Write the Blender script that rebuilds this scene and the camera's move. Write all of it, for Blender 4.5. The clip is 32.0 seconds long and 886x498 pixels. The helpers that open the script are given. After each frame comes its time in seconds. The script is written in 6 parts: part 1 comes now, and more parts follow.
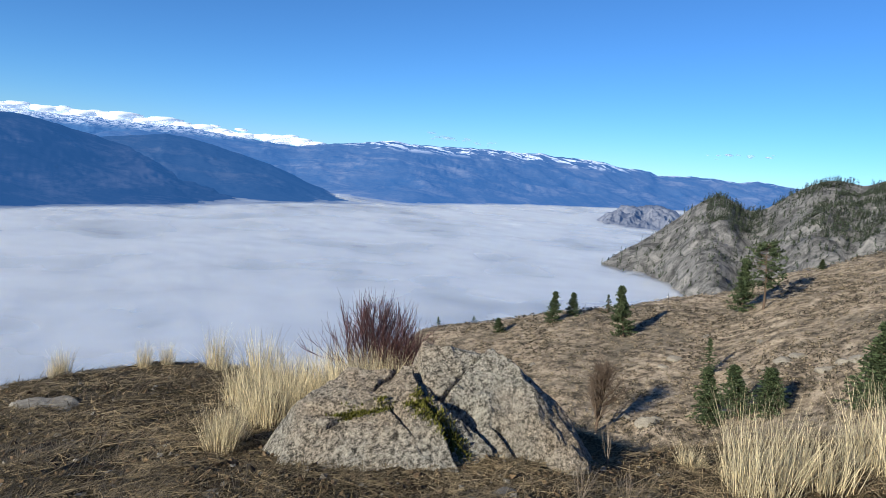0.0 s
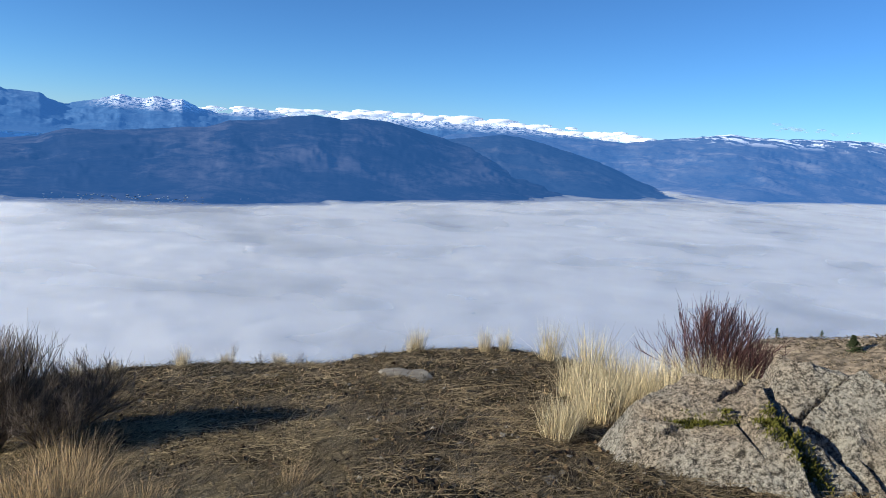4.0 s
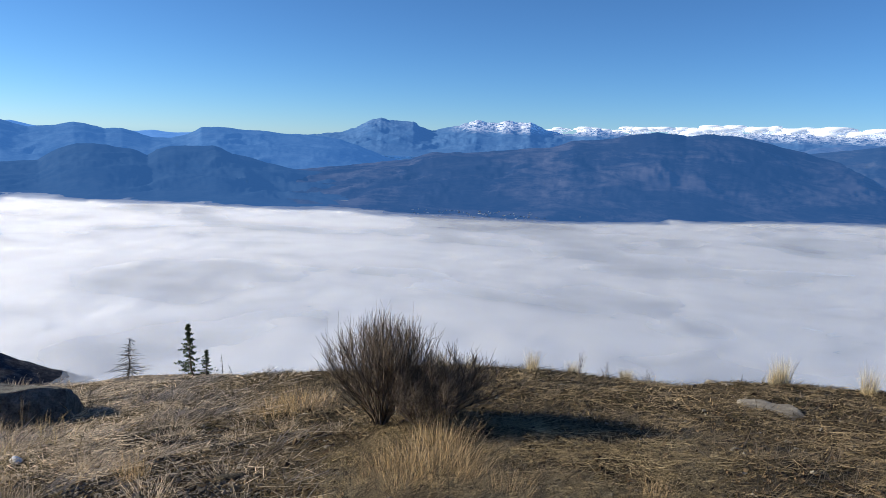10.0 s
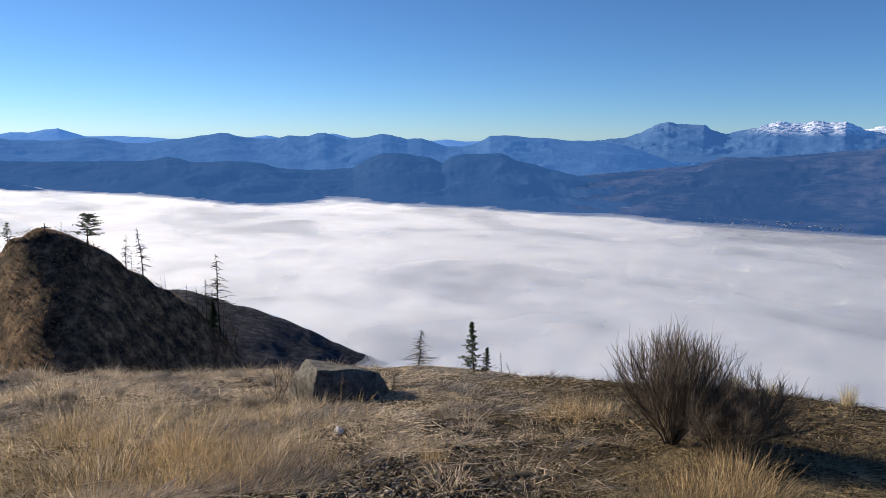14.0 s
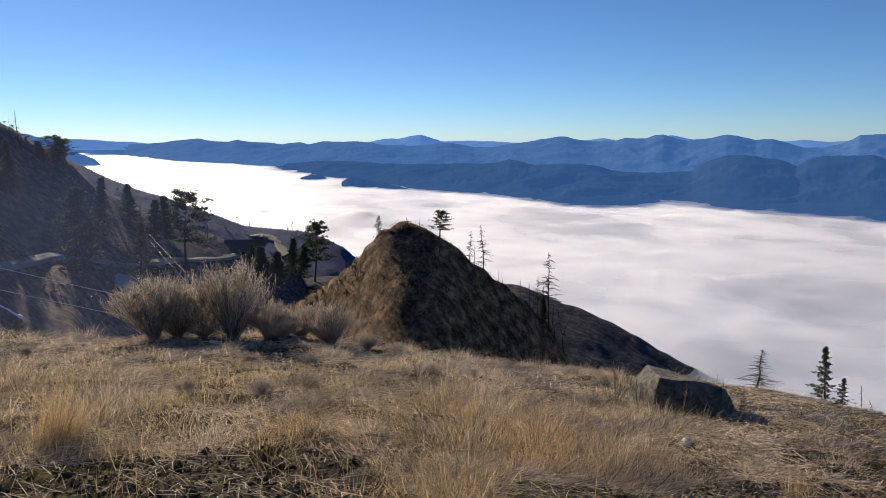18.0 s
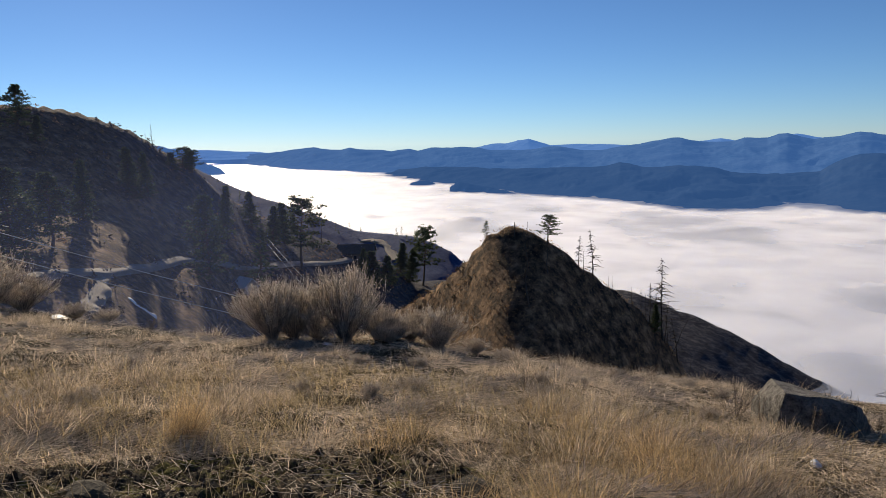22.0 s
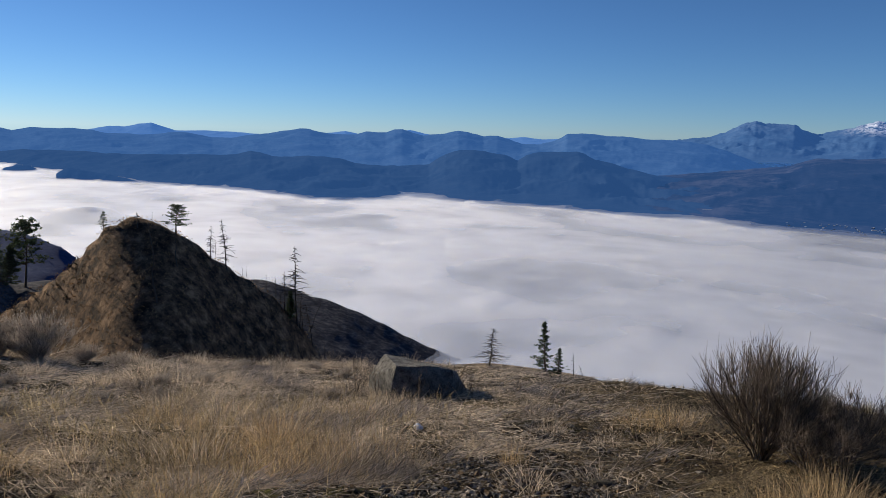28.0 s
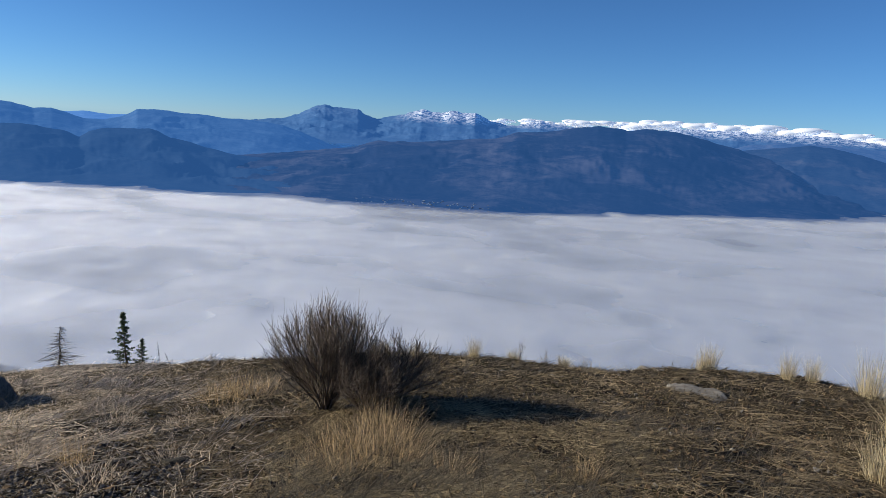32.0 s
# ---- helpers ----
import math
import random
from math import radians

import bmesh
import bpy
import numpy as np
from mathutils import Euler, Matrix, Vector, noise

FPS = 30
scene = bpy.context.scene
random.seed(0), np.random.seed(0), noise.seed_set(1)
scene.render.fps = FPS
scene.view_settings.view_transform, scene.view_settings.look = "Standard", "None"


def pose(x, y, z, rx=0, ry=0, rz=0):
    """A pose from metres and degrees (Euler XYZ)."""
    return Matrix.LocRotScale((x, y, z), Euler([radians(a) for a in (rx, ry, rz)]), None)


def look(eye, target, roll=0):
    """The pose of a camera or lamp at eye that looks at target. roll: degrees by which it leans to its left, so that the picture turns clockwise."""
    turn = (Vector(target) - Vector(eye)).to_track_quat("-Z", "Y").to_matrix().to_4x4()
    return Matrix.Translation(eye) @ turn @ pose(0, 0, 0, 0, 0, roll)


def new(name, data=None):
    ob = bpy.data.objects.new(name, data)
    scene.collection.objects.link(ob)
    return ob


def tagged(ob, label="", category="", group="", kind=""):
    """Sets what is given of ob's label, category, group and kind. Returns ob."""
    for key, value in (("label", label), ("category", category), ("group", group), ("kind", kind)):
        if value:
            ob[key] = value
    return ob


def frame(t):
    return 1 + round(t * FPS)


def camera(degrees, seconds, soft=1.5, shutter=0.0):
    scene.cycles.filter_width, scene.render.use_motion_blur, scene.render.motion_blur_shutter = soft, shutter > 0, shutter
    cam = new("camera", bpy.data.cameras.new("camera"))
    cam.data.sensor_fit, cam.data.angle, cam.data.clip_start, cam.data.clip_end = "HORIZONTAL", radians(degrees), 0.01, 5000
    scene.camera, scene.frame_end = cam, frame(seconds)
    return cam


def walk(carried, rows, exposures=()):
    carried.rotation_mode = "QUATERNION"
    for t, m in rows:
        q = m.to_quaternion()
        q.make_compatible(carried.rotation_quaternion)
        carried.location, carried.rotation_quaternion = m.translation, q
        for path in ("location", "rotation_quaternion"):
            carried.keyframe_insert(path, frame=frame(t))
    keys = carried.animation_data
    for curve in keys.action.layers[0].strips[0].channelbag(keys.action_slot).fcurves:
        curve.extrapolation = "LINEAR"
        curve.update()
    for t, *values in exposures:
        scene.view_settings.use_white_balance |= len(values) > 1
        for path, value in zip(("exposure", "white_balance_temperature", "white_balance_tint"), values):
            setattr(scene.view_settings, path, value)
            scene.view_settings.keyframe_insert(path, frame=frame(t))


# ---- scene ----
SECONDS = 32.0
EYE = 1.6  # height of the phone over the ground at the feet

cam = camera(64.20, SECONDS, soft=0.7)
# seconds, heading (clockwise from +y), pitch, roll in degrees, then the phone's offset from the pivot in metres
PATH = [
    (0.0, 48.76, -6.91, 5.2, 0.2, 0.255, 0.049),
    (0.5, 45.45, -6.74, 5.38, 0.2, 0.279, 0.04),
    (1.0, 41.37, -7.68, 5.3, 0.18, 0.289, 0.033),
    (1.5, 39.35, -7.93, 5.14, 0.194, 0.318, 0.029),
    (2.0, 36.29, -8.38, 5.24, 0.173, 0.333, 0.026),
    (2.5, 32.1, -9.04, 4.83, 0.149, 0.344, 0.03),
    (3.0, 27.8, -8.98, 4.3, 0.155, 0.348, 0.026),
    (3.5, 26.44, -8.93, 4.6, 0.152, 0.349, 0.028),
    (4.0, 22.71, -9.17, 3.77, 0.101, 0.337, 0.035),
    (4.5, 20.09, -9.14, 3.64, 0.1, 0.327, 0.039),
    (6.5, 9.86, -8.3, 3.73, 0.007, 0.451, -0.059),
    (7.0, 6.49, -8.31, 3.31, -0.023, 0.489, -0.078),
    (7.5, 4.22, -8.5, 3.19, -0.021, 0.449, -0.07),
    (8.0, 2.99, -8.44, 2.84, -0.014, 0.448, -0.069),
    (8.5, 1.94, -8.48, 2.7, -0.025, 0.46, -0.066),
    (9.0, 0.4, -8.81, 2.59, -0.026, 0.454, -0.064),
    (9.5, -2.17, -8.79, 2.45, -0.045, 0.458, -0.059),
    (10.0, -4.51, -9.04, 2.0, -0.064, 0.45, -0.06),
    (10.5, -6.95, -8.68, 1.54, -0.069, 0.423, -0.044),
    (11.0, -9.37, -8.36, 1.6, -0.073, 0.422, -0.049),
    (11.5, -12.5, -8.46, 1.68, -0.104, 0.448, -0.057),
    (12.0, -15.62, -8.65, 1.66, -0.118, 0.452, -0.062),
    (12.5, -18.21, -8.76, 1.39, -0.124, 0.44, -0.054),
    (13.0, -21.25, -8.91, 0.9, -0.136, 0.417, -0.045),
    (13.5, -24.26, -8.94, 0.71, -0.155, 0.403, -0.04),
    (14.0, -27.12, -9.06, 0.72, -0.177, 0.409, -0.046),
    (14.5, -30.15, -9.17, 0.61, -0.183, 0.381, -0.044),
    (16.5, -42.67, -9.73, 0.3, -0.229, 0.285, -0.016),
    (17.0, -45.24, -9.41, 0.02, -0.275, 0.279, -0.007),
    (17.5, -48.98, -8.8, 0.18, -0.295, 0.245, 0.003),
    (18.0, -53.76, -8.98, -0.16, -0.274, 0.175, -0.025),
    (18.5, -56.59, -9.33, -0.45, -0.3, 0.184, -0.024),
    (19.0, -60.32, -8.89, -0.49, -0.299, 0.174, -0.025),
    (19.5, -62.74, -8.69, -0.39, -0.291, 0.167, -0.02),
    (20.0, -64.6, -8.38, -0.72, -0.29, 0.158, -0.022),
    (20.5, -64.88, -8.53, -0.65, -0.296, 0.154, -0.022),
    (21.0, -64.56, -8.5, -0.81, -0.302, 0.16, -0.018),
    (21.5, -64.22, -8.56, -0.84, -0.291, 0.172, -0.017),
    (22.0, -62.55, -8.48, -1.38, -0.302, 0.185, -0.015),
    (22.5, -61.65, -8.24, -1.08, -0.297, 0.186, -0.011),
    (23.0, -61.46, -7.66, -0.48, -0.3, 0.168, -0.013),
    (23.5, -62.33, -7.58, -0.73, -0.288, 0.152, -0.017),
    (24.0, -62.89, -7.58, -0.7, -0.276, 0.161, -0.008),
    (24.5, -61.54, -7.8, -0.18, -0.274, 0.15, -0.01),
    (26.5, -47.69, -8.38, 0.55, -0.29, 0.276, -0.011),
    (27.0, -44.27, -8.7, 0.7, -0.28, 0.306, -0.01),
    (27.5, -38.31, -9.01, 1.36, -0.247, 0.336, -0.024),
    (28.0, -33.13, -9.39, 1.29, -0.248, 0.347, -0.011),
    (28.5, -28.04, -9.55, 1.13, -0.212, 0.364, -0.016),
    (29.0, -24.31, -9.57, 1.23, -0.184, 0.374, -0.014),
    (29.5, -20.87, -9.73, 1.55, -0.173, 0.372, -0.021),
    (30.0, -16.18, -9.5, 1.51, -0.15, 0.373, -0.023),
    (30.5, -11.63, -9.14, 1.94, -0.129, 0.354, -0.029),
    (31.0, -8.34, -9.11, 3.11, -0.126, 0.322, -0.033),
    (31.5, -4.01, -9.2, 3.16, -0.102, 0.296, -0.057),
    (32.0, 0.16, -9.68, 3.4, -0.07, 0.306, -0.042),
]


def heading(az, el=0.0):
    a, e = radians(az), radians(el)
    return Vector((math.sin(a) * math.cos(e), math.cos(a) * math.cos(e), math.sin(e)))


rows = []
for t, az, el, lean, x, y, z in PATH:
    eye = Vector((x, y, z + EYE))
    rows.append((t, look(eye, eye + heading(az, el), lean)))
walk(cam, rows, exposures=[(0.0, 0.65, 5900, 2), (9.0, 0.6, 6250, 4), (13.0, 0.5, 6550, 6), (18.0, 0.28, 7000, 10), (20.0, 0.16, 7100, 10), (24.0, 0.17, 7150, 10), (28.0, 0.0, 6500, 8), (30.0, -0.05, 6150, 6), (32.0, 0.25, 6100, 5)])

# ---- daylight ----
SUN_AZ, SUN_EL = -86.5, 18.5
world = bpy.data.worlds.new("sky")
scene.world = world
world.use_nodes = True
wn = world.node_tree
sky = wn.nodes.new("ShaderNodeTexSky")
sky.sky_type = 'NISHITA'
sky.sun_disc = False
sky.sun_elevation = radians(SUN_EL)
sky.sun_rotation = radians(SUN_AZ)
sky.altitude = 900
sky.air_density = 0.72
sky.dust_density = 0.04
sky.ozone_density = 7.0
wn.links.new(sky.outputs[0], wn.nodes["Background"].inputs[0])
wn.nodes["Background"].inputs[1].default_value = 0.09
sun = new("sun", bpy.data.lights.new("sun", 'SUN'))
sun.data.energy = 5.0
sun.data.angle = radians(0.6)
sun.data.color = (1.0, 0.87, 0.70)
sun.matrix_world = look(heading(SUN_AZ, SUN_EL) * 100, (0, 0, 0))


# ---- materials ----
def mat(name, rough=0.9, spec=0.25):
    m = bpy.data.materials.new(name)
    m.use_nodes = True
    b = m.node_tree.nodes["Principled BSDF"]
    b.inputs["Roughness"].default_value = rough
    b.inputs["Specular IOR Level"].default_value = spec
    return m, m.node_tree, b


def coords(nt, scale=(1, 1, 1)):
    tc = nt.nodes.new("ShaderNodeTexCoord")
    mp = nt.nodes.new("ShaderNodeMapping")
    mp.inputs["Scale"].default_value = scale
    nt.links.new(tc.outputs["Object"], mp.inputs[0])
    return mp.outputs[0]


def noise_tex(nt, vec, scale, detail=5.0, rough=0.6, dist=0.0):
    n = nt.nodes.new("ShaderNodeTexNoise")
    n.inputs["Scale"].default_value = scale
    n.inputs["Detail"].default_value = detail
    n.inputs["Roughness"].default_value = rough
    n.inputs["Distortion"].default_value = dist
    nt.links.new(vec, n.inputs["Vector"])
    return n.outputs["Fac"]


def ramp(nt, fac, stops):
    r = nt.nodes.new("ShaderNodeValToRGB")
    e = r.color_ramp.elements
    while len(e) < len(stops):
        e.new(0.5)
    for i, (p, c) in enumerate(stops):
        e[i].position = p
        e[i].color = (*c, 1) if len(c) == 3 else c
    nt.links.new(fac, r.inputs[0])
    return r.outputs["Color"]


def mixc(nt, fac, a, b, mode='MIX'):
    m = nt.nodes.new("ShaderNodeMix")
    m.data_type = 'RGBA'
    m.blend_type = mode
    for sock, v in ((m.inputs[0], fac), (m.inputs[6], a), (m.inputs[7], b)):
        if isinstance(v, (int, float)):
            sock.default_value = v
        elif isinstance(v, tuple):
            sock.default_value = (*v, 1)
        else:
            nt.links.new(v, sock)
    return m.outputs[2]


def bump(nt, b, height, strength=0.5, dist=0.05):
    n = nt.nodes.new("ShaderNodeBump")
    n.inputs["Strength"].default_value = strength
    n.inputs["Distance"].default_value = dist
    nt.links.new(height, n.inputs["Height"])
    nt.links.new(n.outputs[0], b.inputs["Normal"])


def scalar(nt, op, a, b=0.0, c=0.0):
    n = nt.nodes.new("ShaderNodeMath")
    n.operation = op
    for i, v in enumerate((a, b, c)):
        if isinstance(v, (int, float)):
            n.inputs[i].default_value = v
        else:
            nt.links.new(v, n.inputs[i])
    return n.outputs[0]


def speckled(name, dark, light, scale=6.0, rough=0.9, fine=60.0, strength=0.4, dist=0.02, stretch=(1, 1, 1), per_island=False, sheer=0.0):
    """A plain rough natural surface: two colours mixed by coarse and fine noise, with relief."""
    m, nt, b = mat(name, rough)
    v = coords(nt, stretch)
    n1 = noise_tex(nt, v, scale)
    n2 = noise_tex(nt, v, fine, 4)
    f = scalar(nt, 'MULTIPLY_ADD', n1, 0.6, scalar(nt, 'MULTIPLY', n2, 0.4))
    c = ramp(nt, f, [(0.32, dark), (0.68, light)])
    if per_island:
        g = nt.nodes.new("ShaderNodeNewGeometry")
        k = scalar(nt, 'MULTIPLY_ADD', g.outputs["Random Per Island"], 1.5, 0.2)
        c = mixc(nt, 1.0, c, k, 'MULTIPLY')
    nt.links.new(c, b.inputs["Base Color"])
    bump(nt, b, n2, strength, dist)
    if sheer:
        # thin dry leaves let light through
        tr = nt.nodes.new("ShaderNodeBsdfTranslucent")
        nt.links.new(c, tr.inputs[0])
        mx = nt.nodes.new("ShaderNodeMixShader")
        mx.inputs[0].default_value = sheer
        nt.links.new(b.outputs[0], mx.inputs[1])
        nt.links.new(tr.outputs[0], mx.inputs[2])
        nt.links.new(mx.outputs[0], nt.nodes["Material Output"].inputs[0])
    return m


# ---- shape helpers ----
RNG = np.random.RandomState(7)
TABLE = RNG.rand(4096, 2) * 2 - 1


def gnoise(x, y, seed=0):
    """Smooth gradient noise in the plane, about -0.7 to 0.7."""
    xi, yi = np.floor(x).astype(np.int64), np.floor(y).astype(np.int64)
    fx, fy = x - xi, y - yi
    u, v = fx * fx * fx * (fx * (fx * 6 - 15) + 10), fy * fy * fy * (fy * (fy * 6 - 15) + 10)

    def g(i, j):
        h = (((xi + i) * 73856093) ^ ((yi + j) * 19349663) ^ (seed * 83492791)) % 4096
        return TABLE[h, 0] * (fx - i) + TABLE[h, 1] * (fy - j)
    a, b = g(0, 0) * (1 - u) + g(1, 0) * u, g(0, 1) * (1 - u) + g(1, 1) * u
    return a * (1 - v) + b * v


def fbm(x, y, seed=0, octaves=4, gain=0.5):
    out, amp, f = 0.0, 1.0, 1.0
    for o in range(octaves):
        out = out + amp * gnoise(x * f + 17.3 * o, y * f - 9.1 * o, seed + o)
        amp, f = amp * gain, f * 2.03
    return out


def ridged(x, y, seed=0, octaves=4):
    out, amp, f = 0.0, 1.0, 1.0
    for o in range(octaves):
        out = out + amp * (0.5 - np.abs(gnoise(x * f + 5.1 * o, y * f + 3.7 * o, seed + o)) * 1.4)
        amp, f = amp * 0.5, f * 2.07
    return out


def mesh_np(name, verts, faces, material=None, smooth=True):
    """A mesh from arrays: verts (n, 3), faces (m, 3) or (m, 4)."""
    verts, faces = np.asarray(verts, np.float32), np.asarray(faces, np.int32)
    me = bpy.data.meshes.new(name)
    k = faces.shape[1]
    me.vertices.add(len(verts))
    me.vertices.foreach_set("co", verts.ravel())
    me.loops.add(len(faces) * k)
    me.loops.foreach_set("vertex_index", faces.ravel())
    me.polygons.add(len(faces))
    me.polygons.foreach_set("loop_start", np.arange(0, len(faces) * k, k, dtype=np.int32))
    me.polygons.foreach_set("loop_total", np.full(len(faces), k, np.int32))
    me.polygons.foreach_set("use_smooth", np.full(len(faces), smooth, bool))
    me.update(calc_edges=True)
    if material:
        me.materials.append(material)
    return me


def grid_faces(n, m):
    i, j = np.meshgrid(np.arange(n - 1), np.arange(m - 1), indexing="ij")
    a = (i * m + j).ravel()
    return np.stack([a, a + 1, a + m + 1, a + m], -1)


def curve(knots, x):
    k = np.array(knots)
    # rounded interpolation between the knots
    out = 0
    for s, w in ((-0.7, 0.25), (0, 0.5), (0.7, 0.25)):
        out = out + w * np.interp(x + s, k[:, 0], k[:, 1])
    return out


# ---- the lie of the land: heights relative to the eye, by heading and distance ----
FOG = -85.0
BROW_EL = [(-180, -10), (-130, -8), (-95, -10.2), (-88, -12.3), (-80, -14.4), (-66, -15.6), (-60, -16.5), (-50, -17.7), (-39, -18.4), (-28, -18.3), (-20, -18.7),
           (-14, -18.5), (-5, -17.9), (4, -17.9), (14, -18.1), (20, -16.7), (28, -16.3), (37, -16.6), (50, -17.6), (65, -19.4), (72, -17.5), (80, -15.2), (130, -12), (180, -10)]
BROW_D = [(-180, 17), (-130, 22), (-95, 18), (-82, 13.5), (-66, 12.5), (-50, 14), (-38, 16), (-28, 14), (-15, 10.5), (4, 9.5), (14, 9.2), (20, 10), (28, 10.3), (37, 9), (50, 7.2), (65, 6.2), (80, 7.5), (130, 12), (180, 17)]
FLAT = 2.2  # level standing room round the feet


def near_ground(az, d):
    db = curve(BROW_D, az)
    tb = np.tan(np.radians(-curve(BROW_EL, az)))
    s = (tb * db - EYE) / (db - FLAT)
    z = -EYE - s * np.maximum(d - FLAT, 0)
    over = np.maximum(d - db, 0)
    z = z - 0.30 * over * over / (over + 4) - 0.22 * over
    return z


def crest(az, d, els, dist, front, back):
    """A ridge whose skyline follows els at the distance dist."""
    dc = curve(dist, az)
    zc = dc * np.tan(np.radians(curve(els, az)))
    return np.where(d < dc, zc - curve(front, az) * (dc - d), zc - back * (d - dc))


HILLSIDE = [(36, -28), (44, -18), (47.3, -13.4), (52.4, -12.4), (59.1, -10.7), (63.5, -9.8), (67.6, -8.5), (71.2, -7.6), (75.2, -5.5), (77.9, -4.5), (80.8, -3.1), (95, 2), (130, 8)]
ROCKY = [(57, -16), (59.8, -9.5), (61, -7.2), (62.2, -6.1), (65, -4.2), (66.5, -2.9), (68, -1.4), (69.1, -0.6), (70.3, -0.4), (71.2, -1.3), (72, -1.5), (73.1, -1.1), (74.4, 0.1), (75.8, 0.95), (77.2, 1.4), (78.2, 1.2), (78.9, 0.9), (80.1, 1.6), (95, 6), (130, 9)]
LEFT_HILL = [(-180, 9), (-130, 8), (-105, 5), (-94, 3.3), (-92.2, 3.35), (-90.5, 3.2), (-88.5, 2.65), (-86.5, 1.85), (-85.2, 1.2), (-84.3, 0.35), (-83.2, -0.4), (-82.1, -0.8), (-81.3, -1.6), (-80.6, -2.7), (-79.5, -3.6), (-78, -4.5), (-76.6, -5.5), (-73.8, -6.6), (-71, -7.7), (-69.3, -8.6), (-66.8, -9.7), (-65.5, -10.7), (-63.7, -12.5), (-55, -25)]
LEFT_HILL_D = [(-180, 150), (-110, 190), (-93, 215), (-84, 250), (-75, 290), (-64, 330)]
LEFT_HILL_FRONT = [(-110, .47), (-90, .41), (-85, .36), (-80, .22), (-74, .13), (-60, .1)]
LEFT_FAR = [(-110, 2), (-86, 0.4), (-82.5, -0.9), (-80.9, -1.85), (-80.1, -2.1), (-79.1, -2.85), (-78.2, -3.0), (-77.2, -3.65), (-75.3, -4.3), (-73.8, -5.0), (-70.9, -6.15), (-69.7, -6.8), (-68.4, -6.9), (-66.7, -7.15), (-64.9, -7.35), (-63.1, -8.1), (-61.1, -9.2), (-60, -10.8), (-56, -16), (-50, -24)]
KNOLL = [(-76, -28), (-70, -16), (-66, -13.1), (-64.1, -11.9), (-62.3, -10.7), (-60.6, -9.5), (-59.9, -8.4), (-58.8, -7.4), (-57.3, -6.95), (-55.8, -7.0), (-54.3, -7.6), (-52.9, -8.5), (-51.1, -10), (-49.2, -11.4), (-47.3, -12.6), (-45.4, -14.4), (-43.4, -17.2), (-39, -28)]
KNOLL_D = [(-76, 215), (-66, 180), (-62, 166), (-60, 160), (-58.2, 156), (-56.5, 154), (-54.5, 153.5), (-52, 155), (-44, 168), (-39, 172)]
BENCH = [(-44, -34), (-38, -20), (-34, -18.7), (-29, -18.3), (-24, -18.6), (-20, -18.9), (-16, -22), (-10, -34)]
SPUR = [(-60, -11), (-47, -11.95), (-45.5, -12.6), (-43.7, -13.25), (-41.4, -14.0), (-39.1, -15.0), (-37.3, -15.8), (-35.5, -16.7), (-33.4, -17.6), (-30.8, -18.5), (-26, -21), (-20, -28)]


